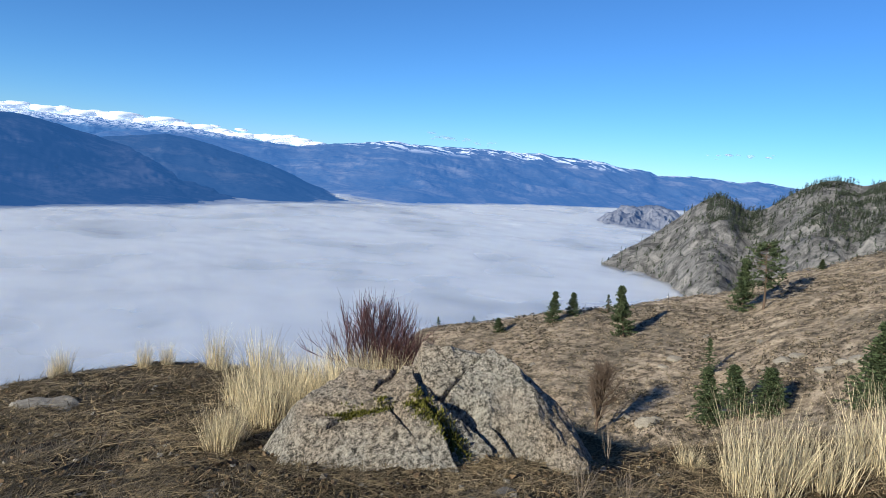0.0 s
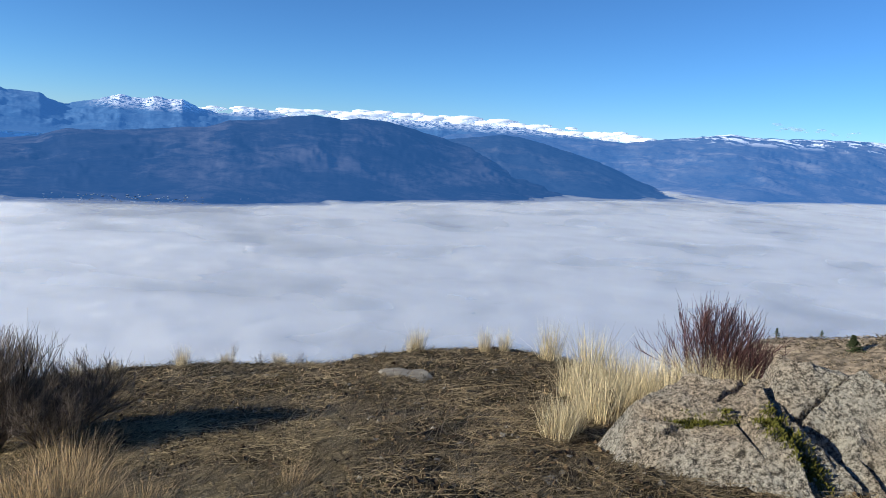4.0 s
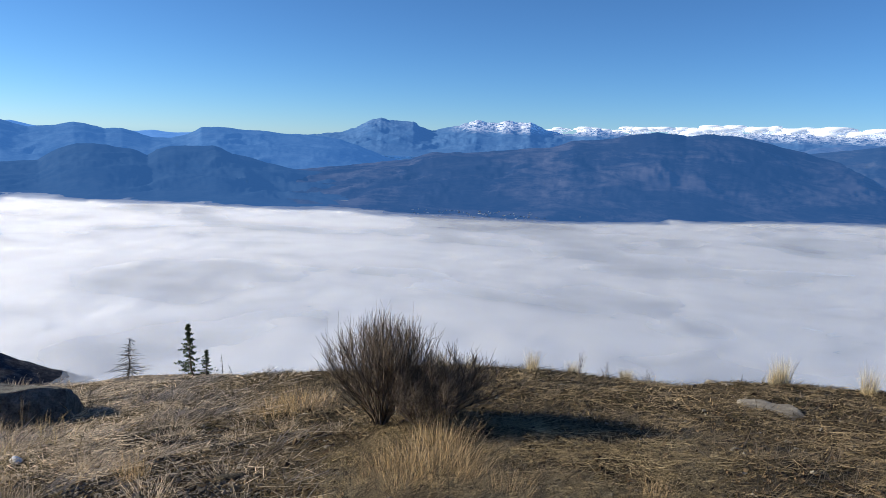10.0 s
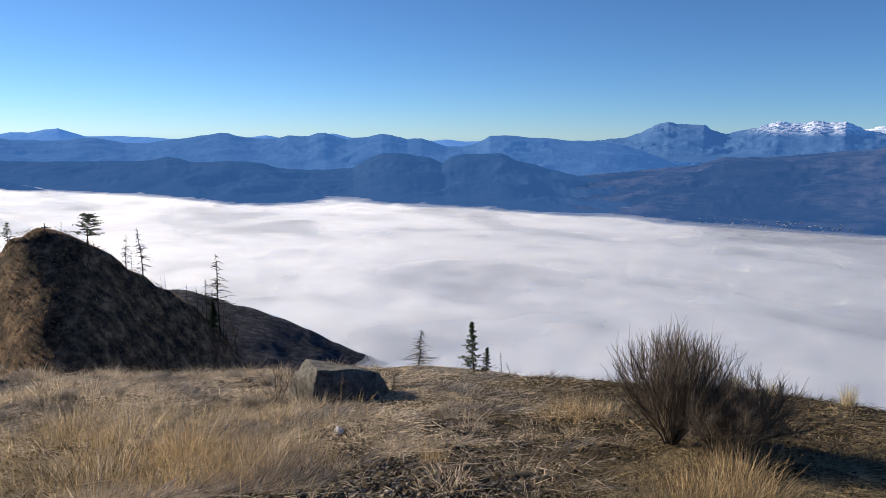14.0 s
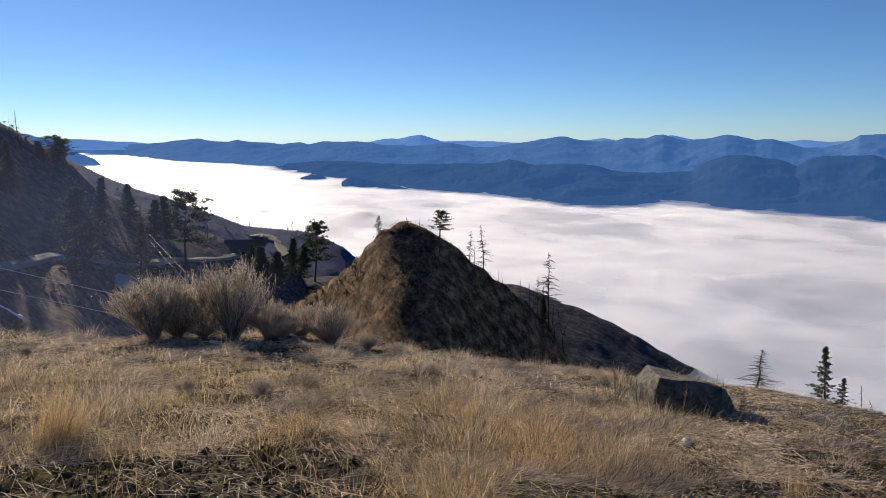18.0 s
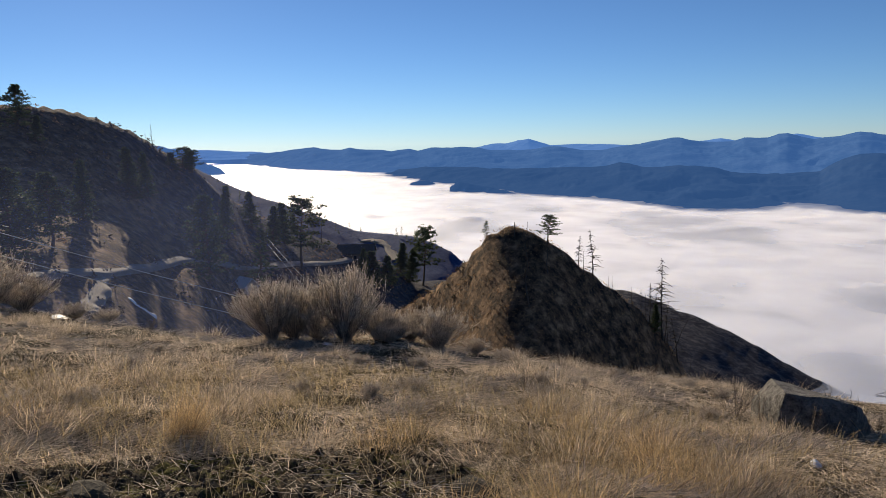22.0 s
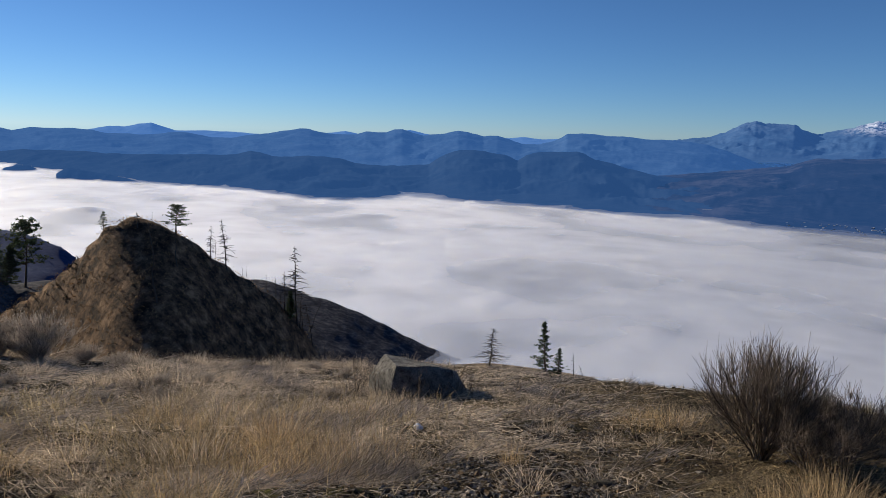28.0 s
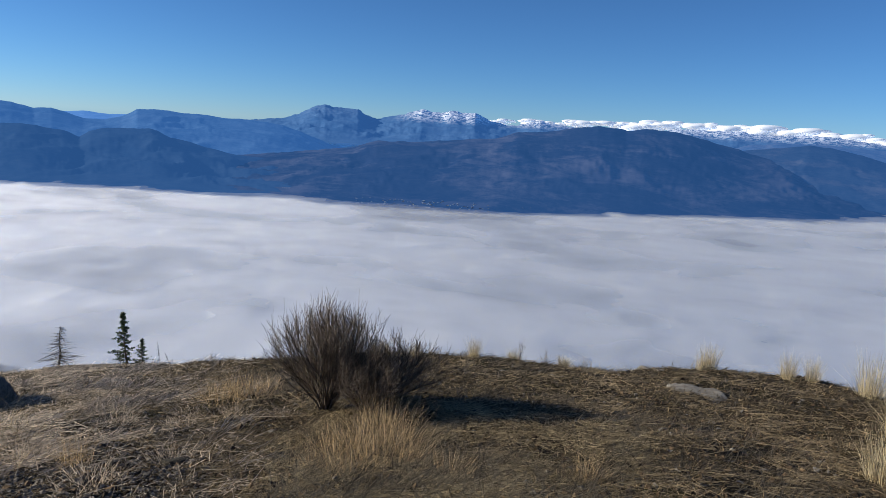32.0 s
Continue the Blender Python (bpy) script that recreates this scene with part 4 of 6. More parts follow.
    root = empty("boulder", Matrix.Translation(Vector((heading(50) * 4.75)) + Vector((0, 0, EYE - 2.02))))
    part("rock_body", me, root)

    def moss(x, y, sx, sy, seed, n=260, tall=0.022):
        rng = np.random.RandomState(seed)
        px, py = x + sx * rng.randn(n) * 0.5, y + sy * rng.randn(n) * 0.5
        iu = np.clip(((px + 1.5) / 3.1 * 329).astype(int), 0, 329)
        iv = np.clip(((py + 0.1) / 1.85 * 209).astype(int), 0, 209)
        P = V[iu, iv] + np.array([0, 0, 0.002])
        VV, FF = blades(P, rng.randn(n, 2) * 0.012, 0.006 + tall * rng.rand(n), np.full(n, 0.012), rng)
        tagged(part("moss_patch", mesh_np("moss", VV, FF, M_MOSS), root, "olive green moss in a crack"), kind="stuff")
    moss(-0.74, 0.37, 0.10, 0.03, 1)
    moss(-0.64, 0.41, 0.13, 0.03, 5)
    moss(-0.50, 0.47, 0.06, 0.05, 6, 150)
    moss(-0.24, 0.52, 0.08, 0.10, 2, 420, 0.03)
    moss(-0.12, 0.40, 0.14, 0.08, 3, 500, 0.03)
    moss(0.03, 0.32, 0.12, 0.08, 4, 400, 0.03)
    return tagged(root, "large cracked grey granite boulder with lichen, half sunk in grass", "boulder")


boulder()


# ---- stones ----
def stone(az, d, size, seed, name, label, material, group="", sink=0.3, turn=0, level=3, squash=0.75):
    p = ground_at(az, d)
    me = rock_mesh(name, size, seed, material, level=level, squash=squash)
    ob = new(name, me)
    ob.matrix_basis = pose(p.x, p.y, p.z - sink * size[2], 0, 0, turn)
    return tagged(ob, label, "rock", group)


def wedge_rock():
    """The angular dark rock among the tall grass."""
    bm = bmesh.new()
    pts = [(-0.45, 0.38, 0.42), (-0.08, -0.24, 0.48), (-0.13, -0.34, 0.02), (-0.62, 0.22, 0.15), (0.60, 0.05, 0.46), (0.66, -0.10, 0.05), (0.28, -0.22, 0.34),
           (-0.66, 0.2, -0.25), (-0.12, -0.42, -0.25), (0.7, -0.12, -0.25), (-0.4, 0.85, 0.10), (0.5, 0.8, 0.05), (-0.55, 0.9, -0.25), (0.65, 0.8, -0.25)]
    vs = [bm.verts.new(p) for p in pts]
    bmesh.ops.convex_hull(bm, input=vs)
    bmesh.ops.subdivide_edges(bm, edges=bm.edges[:], cuts=7, use_grid_fill=True)
    bmesh.ops.triangulate(bm, faces=bm.faces[:])
    for v in bm.verts:
        q = v.co * 2.6
        v.co += Vector((noise.fractal(q, 1, 2, 4), noise.fractal(q + Vector((9, 0, 0)), 1, 2, 4), noise.fractal(q + Vector((0, 7, 0)), 1, 2, 4))) * 0.03
    me = bpy.data.meshes.new("rock")
    bm.to_mesh(me)
    bm.free()
    me.materials.append(M_GREYROCK)
    p = ground_at(-35.9, 9.3)
    ob = new("rock", me)
    ob.matrix_basis = pose(p.x, p.y, p.z + 0.02, 0, 0, 17)
    return tagged(ob, "angular grey rock with one sunlit face in tall grass", "rock")


wedge_rock()
stone(20.4, 7.45, (0.78, 1.75, 0.46), 5, "stone_slab", "pale weathered rock slab flush with the ground", M_STONE, sink=0.585, turn=-12, level=5, squash=0.6)
stone(-60.6, 4.0, (0.42, 0.34, 0.30), 8, "dark_stone", "dark angular stone half buried in grass", M_MOSSROCK)
stone(-89.0, 4.5, (0.36, 0.30, 0.28), 9, "dark_stone", "dark rounded stone on mossy soil", M_MOSSROCK)
stone(-20.1, 5.0, (0.24, 0.2, 0.16), 10, "dark_stone", "small black stone in straw litter", M_MOSSROCK)
stone(-35.0, 6.5, (0.09, 0.07, 0.09), 11, "white_stone", "small white stone in dry grass", M_SNOW, sink=0.0)
stone(-91.3, 16.2, (0.55, 0.4, 0.12), 12, "snow_patch", "small leftover patch of snow on the grass", M_SNOW)
stone(-71.9, 12.0, (0.35, 0.25, 0.10), 13, "snow_patch", "small leftover patch of snow under sagebrush", M_SNOW)
for az, d, sx, sy, sz, sd in [(25.5, 4.3, .17, .11, .08, 1), (28.2, 4.4, .14, .10, .07, 2), (31.7, 4.4, .24, .14, .09, 3), (30.7, 7.5, .12, .1, .1, 4), (16.5, 9.5, .3, .18, .12, 5), (17.6, 9.4, .24, .16, .10, 6),
                              (23.0, 4.6, .1, .08, .05, 7), (45, 4.25, .22, .14, .12, 8), (48.5, 4.2, .26, .16, .12, 9), (52, 4.3, .16, .12, .10, 10), (54.5, 4.5, .30, .2, .16, 14), (27.5, 6.0, .14, .1, .06, 15), (60.5, 4.35, .3, .24, .26, 16),
                              (37.0, 4.4, .14, .1, .06, 17), (13.0, 6.3, .1, .08, .05, 18), (34.5, 5.0, .12, .09, .07, 19)]:
    stone(az, d, (sx, sy, sz), sd + 30, "stone", "small pale stone bedded in brown soil", M_STONE, "stones on the knoll", turn=az * 7, level=3, sink=0.4, squash=0.6)
for i in range(60):
    az = -32 + 26 * RNG.rand() if i < 40 else -20 + 55 * RNG.rand()
    d = 5.0 + 6 * RNG.rand()
    s = 0.03 + 0.06 * RNG.rand() ** 2
    stone(az, d, (s * 1.4, s, s * 0.8), 100 + i % 9, "pebble", "small grey pebble among straw litter", M_STONE, "pebbles", turn=360 * RNG.rand(), level=1)


# ---- grass ----
def tuft_mesh(name, seed, n, radius, height, splay, width, material):
    rng = np.random.RandomState(seed)
    a, r = rng.rand(n) * 2 * math.pi, radius * rng.rand(n) ** 0.6
    base = np.stack([r * np.cos(a), r * np.sin(a), np.full(n, -0.03)], -1)
    h = height * (0.3 + 0.7 * rng.rand(n))
    out = splay * (0.3 + r / radius) * rng.rand(n)
    lean = np.stack([np.cos(a) * out, np.sin(a) * out], -1) + 0.11 * height * rng.randn(n, 2)
    V, F = blades(base, lean, h, width * (0.6 + 0.8 * rng.rand(n)), rng)
    return mesh_np(name, V, F, material)


BIG_TUFTS = [tuft_mesh("tall_bunchgrass", 70 + i, 300, 0.16, 0.68, 0.16, 0.0029, M_STRAW) for i in range(4)]
STRAW_TUFTS = [tuft_mesh("bunchgrass", 60 + i, 380, 0.15, 0.66, 0.17, 0.0034, M_STRAW) for i in range(5)]
AMBER_TUFTS = [tuft_mesh("amber_grass", 80 + i, 230, 0.24, 0.36, 0.22, 0.0026, M_AMBER) for i in range(5)]
HAY_TUFTS = [tuft_mesh("hay_grass", 90 + i, 260, 0.20, 0.27, 0.20, 0.0036, M_HAY) for i in range(6)]


def tuft(kind, i, az, d, s, h, label, name, group, tilt=0, lean=0):
    p = ground_at(az, d)
    root = empty(name, pose(p.x, p.y, p.z) @ Matrix.Rotation(radians(lean), 4, heading(az)) @ pose(0, 0, 0, tilt, 0, i * 77) @ Matrix.Diagonal((s, s, h, 1)))
    tagged(part("blade_mass", kind[i % len(kind)], root), kind="stuff")
    return tagged(root, label, "grass", group)


PALE = "tall pale straw-coloured bunchgrass tuft"
for i, (az, d, s, h) in enumerate([(21.0, 9.9, .62, .66), (20.4, 9.8, .4, .4), (26.4, 10.0, .55, .66), (28.0, 10.0, .5, .58), (31.6, 9.6, .85, .98), (35.0, 8.6, 1.2, 1.05), (33.6, 7.3, 1.0, .8), (32.3, 5.5, .75, .68), (33.2, 5.7, .6, .55),
                                   (35.6, 6.2, 1.1, .85), (34.7, 6.6, .8, .7), (36.8, 7.8, 1.15, .85), (38.5, 7.4, 1.0, .8), (39.9, 7.6, 1.2, .85), (41.2, 7.1, 1.2, .9), (42.4, 7.3, 1.3, .95), (43.6, 7.0, 1.2, .85), (44.6, 7.2, 1.3, .95), (46, 7.0, 1.1, .8), (40.5, 6.7, 1.0, .7), (37.8, 6.8, .9, .7),
                                   (2.8, 9.4, .5, .5), (-4.6, 9.4, .5, .45), (-2.0, 9.6, .4, .3), (6, 9.5, .5, .3), (10, 9.3, .5, .25),
                                   (73.3, 5.3, 1.35, 1.15), (72.0, 5.7, .9, .8), (75.4, 5.8, 1.0, .75), (77.4, 5.7, 1.1, .8), (80.0, 6.4, 1.4, 1.05), (82, 6.3, 1.3, 1.1), (68.5, 6.0, .6, .35), (83.5, 5.7, 1.5, 1.1)]):
    tuft(BIG_TUFTS if az > 70 else STRAW_TUFTS, i, az, d, s, h, PALE + (" by the boulder" if az > 33 else " on the brow of the knoll"), "bunchgrass", "pale bunchgrass tufts")
AMB = "amber dry grass tuft"
amber = [(-4.6, 4.4, .8, .8), (-6.5, 4.6, .9, .7), (-3.2, 4.8, .8, .75), (-5.5, 5.0, 1.0, .62), (-8.5, 4.7, .7, .5), (-7, 4.1, .6, .5), (-2.0, 4.4, .5, .6), (-4.0, 5.3, .9, .95), (-9.8, 4.4, .5, .4), (0.7, 4.1, .5, .5), (11.9, 4.2, .4, .5), (-14.4, 7.2, 1.4, .75), (-16, 7.4, 1.2, .7), (-17.5, 7.0, 1.0, .6), (-27.3, 5.3, .4, .85),
         (-82.5, 5.55, .62, 1.25), (-82.3, 5.6, .5, 1.3), (-82.6, 5.5, .55, 1.35), (-82.4, 5.62, .6, 1.4), (-82.2, 5.55, .5, 1.2), (-88.5, 7.5, 1.2, .55), (-92, 6.2, 1.1, .6), (-95.5, 6.6, 1.5, .9), (-80.5, 9, .9, .45), (-66, 5.5, 1.1, .55), (-64.5, 5.3, 1, .5), (-67.5, 5.1, .9, .5)]
for i in range(32):
    amber.append((-49 + 5.5 * RNG.randn(), 5.9 + 0.8 * RNG.randn(), 0.8 + 0.6 * RNG.rand(), 0.35 + 0.3 * RNG.rand()))
for i, (az, d, s, h) in enumerate(amber):
    tuft(AMBER_TUFTS, i, az, d, s, h, AMB + (" in the meadow" if az < -30 else " beside the grey bush"), "amber_grass", "amber grass tufts", 6, 18 if -83 < az < -82 else 4)
hay = []
for i in range(220):
    hay.append((-100 + 66 * RNG.rand(), 5.2 + 10.5 * RNG.rand(), 0.8 + 0.8 * RNG.rand(), 0.4 + 0.55 * RNG.rand()))
for i in range(16):
    hay.append((-31 + 24 * RNG.rand(), 4 + 5.5 * RNG.rand(), 0.5 + 0.5 * RNG.rand(), 0.2 + 0.25 * RNG.rand()))
for i, (az, d, s, h) in enumerate(hay):
    if -72 < az < -56 and 5.5 < d < 9.5:
        continue
    tuft(HAY_TUFTS, i, az, d, s, h, "low pale dry grass tussock on the slope", "grass_tussock", "dry grass tussocks", 8)


BALD = [(-31.5, 4.4, 0.75), (-27, 5.2, 0.5), (-22.5, 4.9, 0.35), (-24, 6.6, 0.5), (-45, 4.1, 0.35), (-14, 5.6, 0.3)]


def field(name, label, az0, az1, d0, d1, n, hmin, hmax, width, material, seed, flat=False, patch=None, bare=None, fade=None, mess=0.8, gap=-0.12):
    """Grass too dense to count, spread over the ground."""
    rng = np.random.RandomState(seed)
    az = az0 + (az1 - az0) * rng.rand(n)
    d = d0 * (d1 / d0) ** (rng.rand(n) ** 0.8)
    x, y = d * np.sin(np.radians(az)), d * np.cos(np.radians(az))
    if patch is not None:
        keep = fbm(x / patch, y / patch, seed, 3) + 0.25 * rng.randn(n) > gap
        az, d, x, y = az[keep], d[keep], x[keep], y[keep]
        n = len(az)
    if bare is not None:
        keep = (az < bare[0]) | (az > bare[1]) | (d > bare[2] + 0.4 * fbm(x / 0.8, y / 0.8, 77, 2)) | (rng.rand(n) < 0.12)
        az, d, x, y = az[keep], d[keep], x[keep], y[keep]
        n = len(az)
    if fade is not None:
        # thin out towards one side, with a ragged edge
        keep = rng.rand(n) < np.clip((az - fade[0] + 4 * fbm(x / 1.5, y / 1.5, 78, 3)) / (fade[1] - fade[0]), 0, 1)
        az, d, x, y = az[keep], d[keep], x[keep], y[keep]
        n = len(az)
    # bald gravelly spots
    for ba, bd, br in BALD:
        c = heading(ba) * bd
        keep = (np.hypot(x - c.x, y - c.y) > br * (1 + 0.7 * fbm(x / 0.5, y / 0.5, 79, 3))) | (rng.rand(n) < 0.10)
        az, d, x, y = az[keep], d[keep], x[keep], y[keep]
        n = len(az)
    z = land(az, d) + EYE
    h = hmin + (hmax - hmin) * rng.rand(n) ** 1.7
    base = np.stack([x, y, z - 0.005], -1)
    if flat:
        # straws lie combed in swirls, one quad each
        ang = 5.0 * fbm(x / 1.3, y / 1.3, seed + 5, 2) + mess * rng.randn(n)
        ln = 0.06 + 0.28 * rng.rand(n) ** 2
        way = np.stack([np.cos(ang) * ln, np.sin(ang) * ln, h * (rng.rand(n) - 0.2)], -1)
        w = width * (0.5 + 0.8 * rng.rand(n)) * np.clip(d / 6, 0.6, 1.8)
        sd = np.stack([-np.sin(ang) * w, np.cos(ang) * w, 0.3 * w], -1) * 0.5
        lift = np.stack([0 * h, 0 * h, 0.004 + h * rng.rand(n)], -1)
        V = np.stack([base + lift - sd, base + lift + sd, base + lift + way + sd * 0.3, base + lift + way - sd * 0.3], 1).reshape(-1, 3)
        ob = new(name, mesh_np(name, V, np.arange(4 * n).reshape(-1, 4), material))
        return tagged(ob, label, "grass", kind="stuff")
    lean = (0.5 * rng.randn(n, 2) + np.array([0.25, -0.1])) * h[:, None]
    w = width * (0.6 + 0.8 * rng.rand(n)) * np.clip(d / 6, 0.7, 2.2)
    V, F = blades(base, lean, h, w, rng, 0.3)
    ob = new(name, mesh_np(name, V, F, material))
    tagged(ob, label, "grass", kind="stuff")


BARE = (-102, -60, 5.0)  # the strip of mossy crust
field("meadow_grass", "dense dry pale grass covering the slope", -102, -16, 3.6, 18, 26000, 0.03, 0.14, 0.0050, M_HAY, 21, patch=1.1, bare=BARE, fade=(-16, -38))
field("standing_straw", "loose standing golden straw in patches on the slope", -98, -30, 3.6, 9, 60000, 0.05, 0.26, 0.0040, M_MATTED, 28, patch=0.7, gap=0.12, bare=BARE, fade=(-28, -42))
field("matted_straw", "matted pale straw lying on the slope", -102, -14, 3.4, 18, 400000, 0.01, 0.08, 0.0056, M_HAY, 24, flat=True, patch=0.6, gap=-0.02, bare=BARE, fade=(-14, -34))
field("straw_litter", "flattened straw litter on brown soil", -46, 88, 2.6, 12, 280000, 0.006, 0.04, 0.0055, M_LITTER, 22, flat=True, patch=0.45, gap=0.0, mess=1.5, fade=(-44, -24))
field("short_grass", "short dry grass and moss on the knoll", -40, 88, 2.8, 11, 40000, 0.012, 0.06, 0.0055, M_LITTER, 23, patch=0.6, fade=(-40, -24))

field("pale_straw", "pale straw lying in loose mats on the knoll", -14, 16, 3.3, 5.8, 30000, 0.006, 0.04, 0.0044, M_MATTED, 27, flat=True, patch=0.5, gap=0.0, mess=1.0)
field("underfoot_litter", "trodden straw litter on bare brown soil", -180, 180, 0.5, 2.9, 16000, 0.004, 0.02, 0.0045, M_LITTER, 25, flat=True, patch=0.45, gap=0.0, mess=1.5)
field("rear_litter", "flattened straw litter on brown soil", 86, 258, 2.7, 10, 90000, 0.006, 0.04, 0.0055, M_LITTER, 26, flat=True, patch=0.45, gap=0.0, mess=1.5)


def clods(name, label, az0, az1, d0, d1, n, smin, smax, material, seed):
    """Crumbs of soil and grit too many to count."""
    rng = np.random.RandomState(seed)
    az, d = az0 + (az1 - az0) * rng.rand(n), d0 * (d1 / d0) ** rng.rand(n)
    x, y = d * np.sin(np.radians(az)), d * np.cos(np.radians(az))
    z = land(az, d) + EYE
    s = smin + (smax - smin) * rng.rand(n) ** 3
    octa = np.array([(1, 0.2, 0), (0, 1, 0.1), (-1, 0, 0), (-0.2, -1, 0), (0, 0, 0.45), (0, 0, -0.6)], float)
    V = octa[None] * (0.6 + 0.7 * rng.rand(n, 6, 1)) * s[:, None, None] + 0.3 * s[:, None, None] * rng.randn(n, 6, 3)
    V = V + np.stack([x, y, z + 0.15 * s], -1)[:, None]
    F = np.array([(0, 1, 4), (1, 2, 4), (2, 3, 4), (3, 0, 4), (1, 0, 5), (2, 1, 5), (3, 2, 5), (0, 3, 5)])
    ob = new(name, mesh_np(name, V.reshape(-1, 3), (F[None] + np.arange(n)[:, None, None] * 6).reshape(-1, 3), material, smooth=False))
    tagged(ob, label, "soil", kind="stuff")


M_CLOD = speckled("soil_crumbs", (0.03, 0.02, 0.011), (0.18, 0.12, 0.068), 5, 0.95, 60, 0.4, per_island=True)
clods("soil_crumbs", "crumbs of dark brown soil on the knoll", -44, 88, 2.8, 11, 34000, 0.006, 0.03, M_CLOD, 301)
M_SHARD = speckled("dark_gravel", (0.05, 0.043, 0.036), (0.30, 0.255, 0.205), 5, 0.95, 60, 0.4, per_island=True)
clods("gravel", "dark crumbling gravel on the bald ground", -38, -18, 3.7, 6.8, 15000, 0.004, 0.021, M_SHARD, 304)
clods("grit", "pale grit scattered over the knoll", -44, 88, 2.8, 11, 3000, 0.006, 0.03, M_STONE, 302)
clods("soil_crumbs", "black crumbs of soil on the mossy crust", -102, -56, 3.4, 5.5, 5000, 0.006, 0.028, M_CLOD, 303)


# ---- shrubs ----
def shrub_mesh(name, seed, stems, twigs, height, radius, thick, material, upright=0.5, leaf=None, skew=0.0, leaf_n=0, leaf_size=0.012, low=2, loose=0.45, lift=0.6, forks=0, fine=0.45):
    rng = np.random.RandomState(seed)
    a = rng.rand(stems) * 6.283
    reach = radius * rng.rand(stems) ** upright
    hh = height * (1 - 0.42 * (reach / radius) ** 2.5) * (0.78 + 0.22 * rng.rand(stems))
    base = np.stack([np.cos(a), np.sin(a), 0 * a], -1) * (0.10 * radius * rng.rand(stems))[:, None]
    tip = np.stack([np.cos(a) * reach + skew * radius, np.sin(a) * reach, hh], -1)
    s = np.linspace(0, 1, 6)[None, :, None]
    mid = base[:, None] * (1 - s) + tip[:, None] * s
    mid[..., :2] = base[:, None, :2] + (tip - base)[:, None, :2] * s ** 1.25
    mid += 0.03 * height * np.cumsum(rng.randn(stems, 6, 3), 1) * np.linspace(0, 1, 6)[None, :, None] * 0.5
    R = thick * np.linspace(1, 0.3, 6)[None] * (0.6 + 0.8 * rng.rand(stems))[:, None]
    work = [tubes(mid, R, 4)]
    if forks:
        # side branches that bend upwards
        i, k = rng.randint(0, stems, forks), rng.randint(1, 5, forks)
        p0 = mid[i, k]
        way = mid[i, k + 1] - p0
        way /= np.linalg.norm(way, axis=1, keepdims=True)
        way = way + 0.5 * rng.randn(forks, 3) * np.array([1, 1, 0.4])
        way /= np.linalg.norm(way, axis=1, keepdims=True)
        room = (1.04 - p0[:, 2] / height)[:, None]
        s2 = np.linspace(0, 1, 6)[None, :, None]
        mid2 = p0[:, None] + way[:, None] * s2 * (height * room * (0.35 + 0.35 * rng.rand(forks, 1)))[:, None] + np.array([0, 0, 0.16]) * height * room[:, None] * s2 ** 2
        mid2 += 0.008 * height * np.cumsum(rng.randn(forks, 6, 3), 1)
        work.append(tubes(mid2, 0.55 * thick * np.linspace(1, 0.3, 6)[None] * (0.6 + 0.7 * rng.rand(forks))[:, None], 3))
        mid = np.concatenate([mid, mid2])
        stems += forks
    stemwork = mesh_np(name + "_stems", *joined(*work), material)
    i = rng.randint(0, stems, twigs)
    k = rng.randint(low, 5, twigs)
    f = rng.rand(twigs)[:, None]
    p0 = mid[i, k] * (1 - f) + mid[i, k + 1] * f
    way = mid[i, k + 1] - mid[i, k]
    way /= np.linalg.norm(way, axis=1, keepdims=True)
    way = way + loose * rng.randn(twigs, 3) + np.array([0, 0, lift])
    way /= np.linalg.norm(way, axis=1, keepdims=True)
    ln = height * (0.07 + 0.17 * rng.rand(twigs))[:, None]
    P = np.stack([p0, p0 + way * ln * 0.5 + 0.01 * rng.randn(twigs, 3), p0 + way * ln + np.array([0, 0, 0.02])], 1)
    me = mesh_np(name, *tubes(P, thick * fine * np.array([1.0, 0.7, 0.4])[None] * np.ones((twigs, 1)), 3), material)
    crown = None
    if leaf_n:
        j = rng.randint(0, twigs, leaf_n)
        g = rng.rand(leaf_n)[:, None]
        c = P[j, 0] * (1 - g) + P[j, 2] * g + 0.012 * rng.randn(leaf_n, 3)
        crown = mesh_np(name + "_leaves", *quads(c, leaf_size * (0.5 + rng.rand(leaf_n)), rng), leaf)
    return stemwork, me, crown


def shrub(name, label, az, d, stemwork, me, crown, scale=1.0, turn=0, hs=1.0, group=""):
    p = ground_at(az, d)
    root = empty(name, pose(p.x, p.y, p.z - 0.02, 0, 0, turn) @ Matrix.Diagonal((scale, scale, scale * hs, 1)))
    tagged(part("stemwork", stemwork, root), kind="stuff")
    tagged(part("twigwork", me, root, "fine branching twigs"), kind="stuff")
    if crown:
        tagged(part("foliage", crown, root, "tiny dry leaves"), kind="stuff")
    return tagged(root, label, "shrub", group)


g1 = shrub_mesh("bush", 5, 44, 3600, 0.98, 0.56, 0.0085, M_TWIG, 0.62, loose=0.5, lift=0.5, forks=300, fine=0.22)
g2 = shrub_mesh("bush", 6, 34, 2200, 0.58, 0.45, 0.006, M_TWIG, 0.5, loose=0.8, lift=0.25, forks=160, fine=0.28)
shrub("bare_bush", "leafless grey-brown bush with fine upright twigs on the knoll", -9.2, 6.0, *g1, scale=0.80, hs=1.12)
shrub("bare_bush", "low dark leafless bush beside the larger one", -3.8, 6.15, *g2)
shrub("bare_bush", "low dark leafless bush at the foot of the larger one", -6.2, 5.7, *g2, scale=0.9, turn=120)
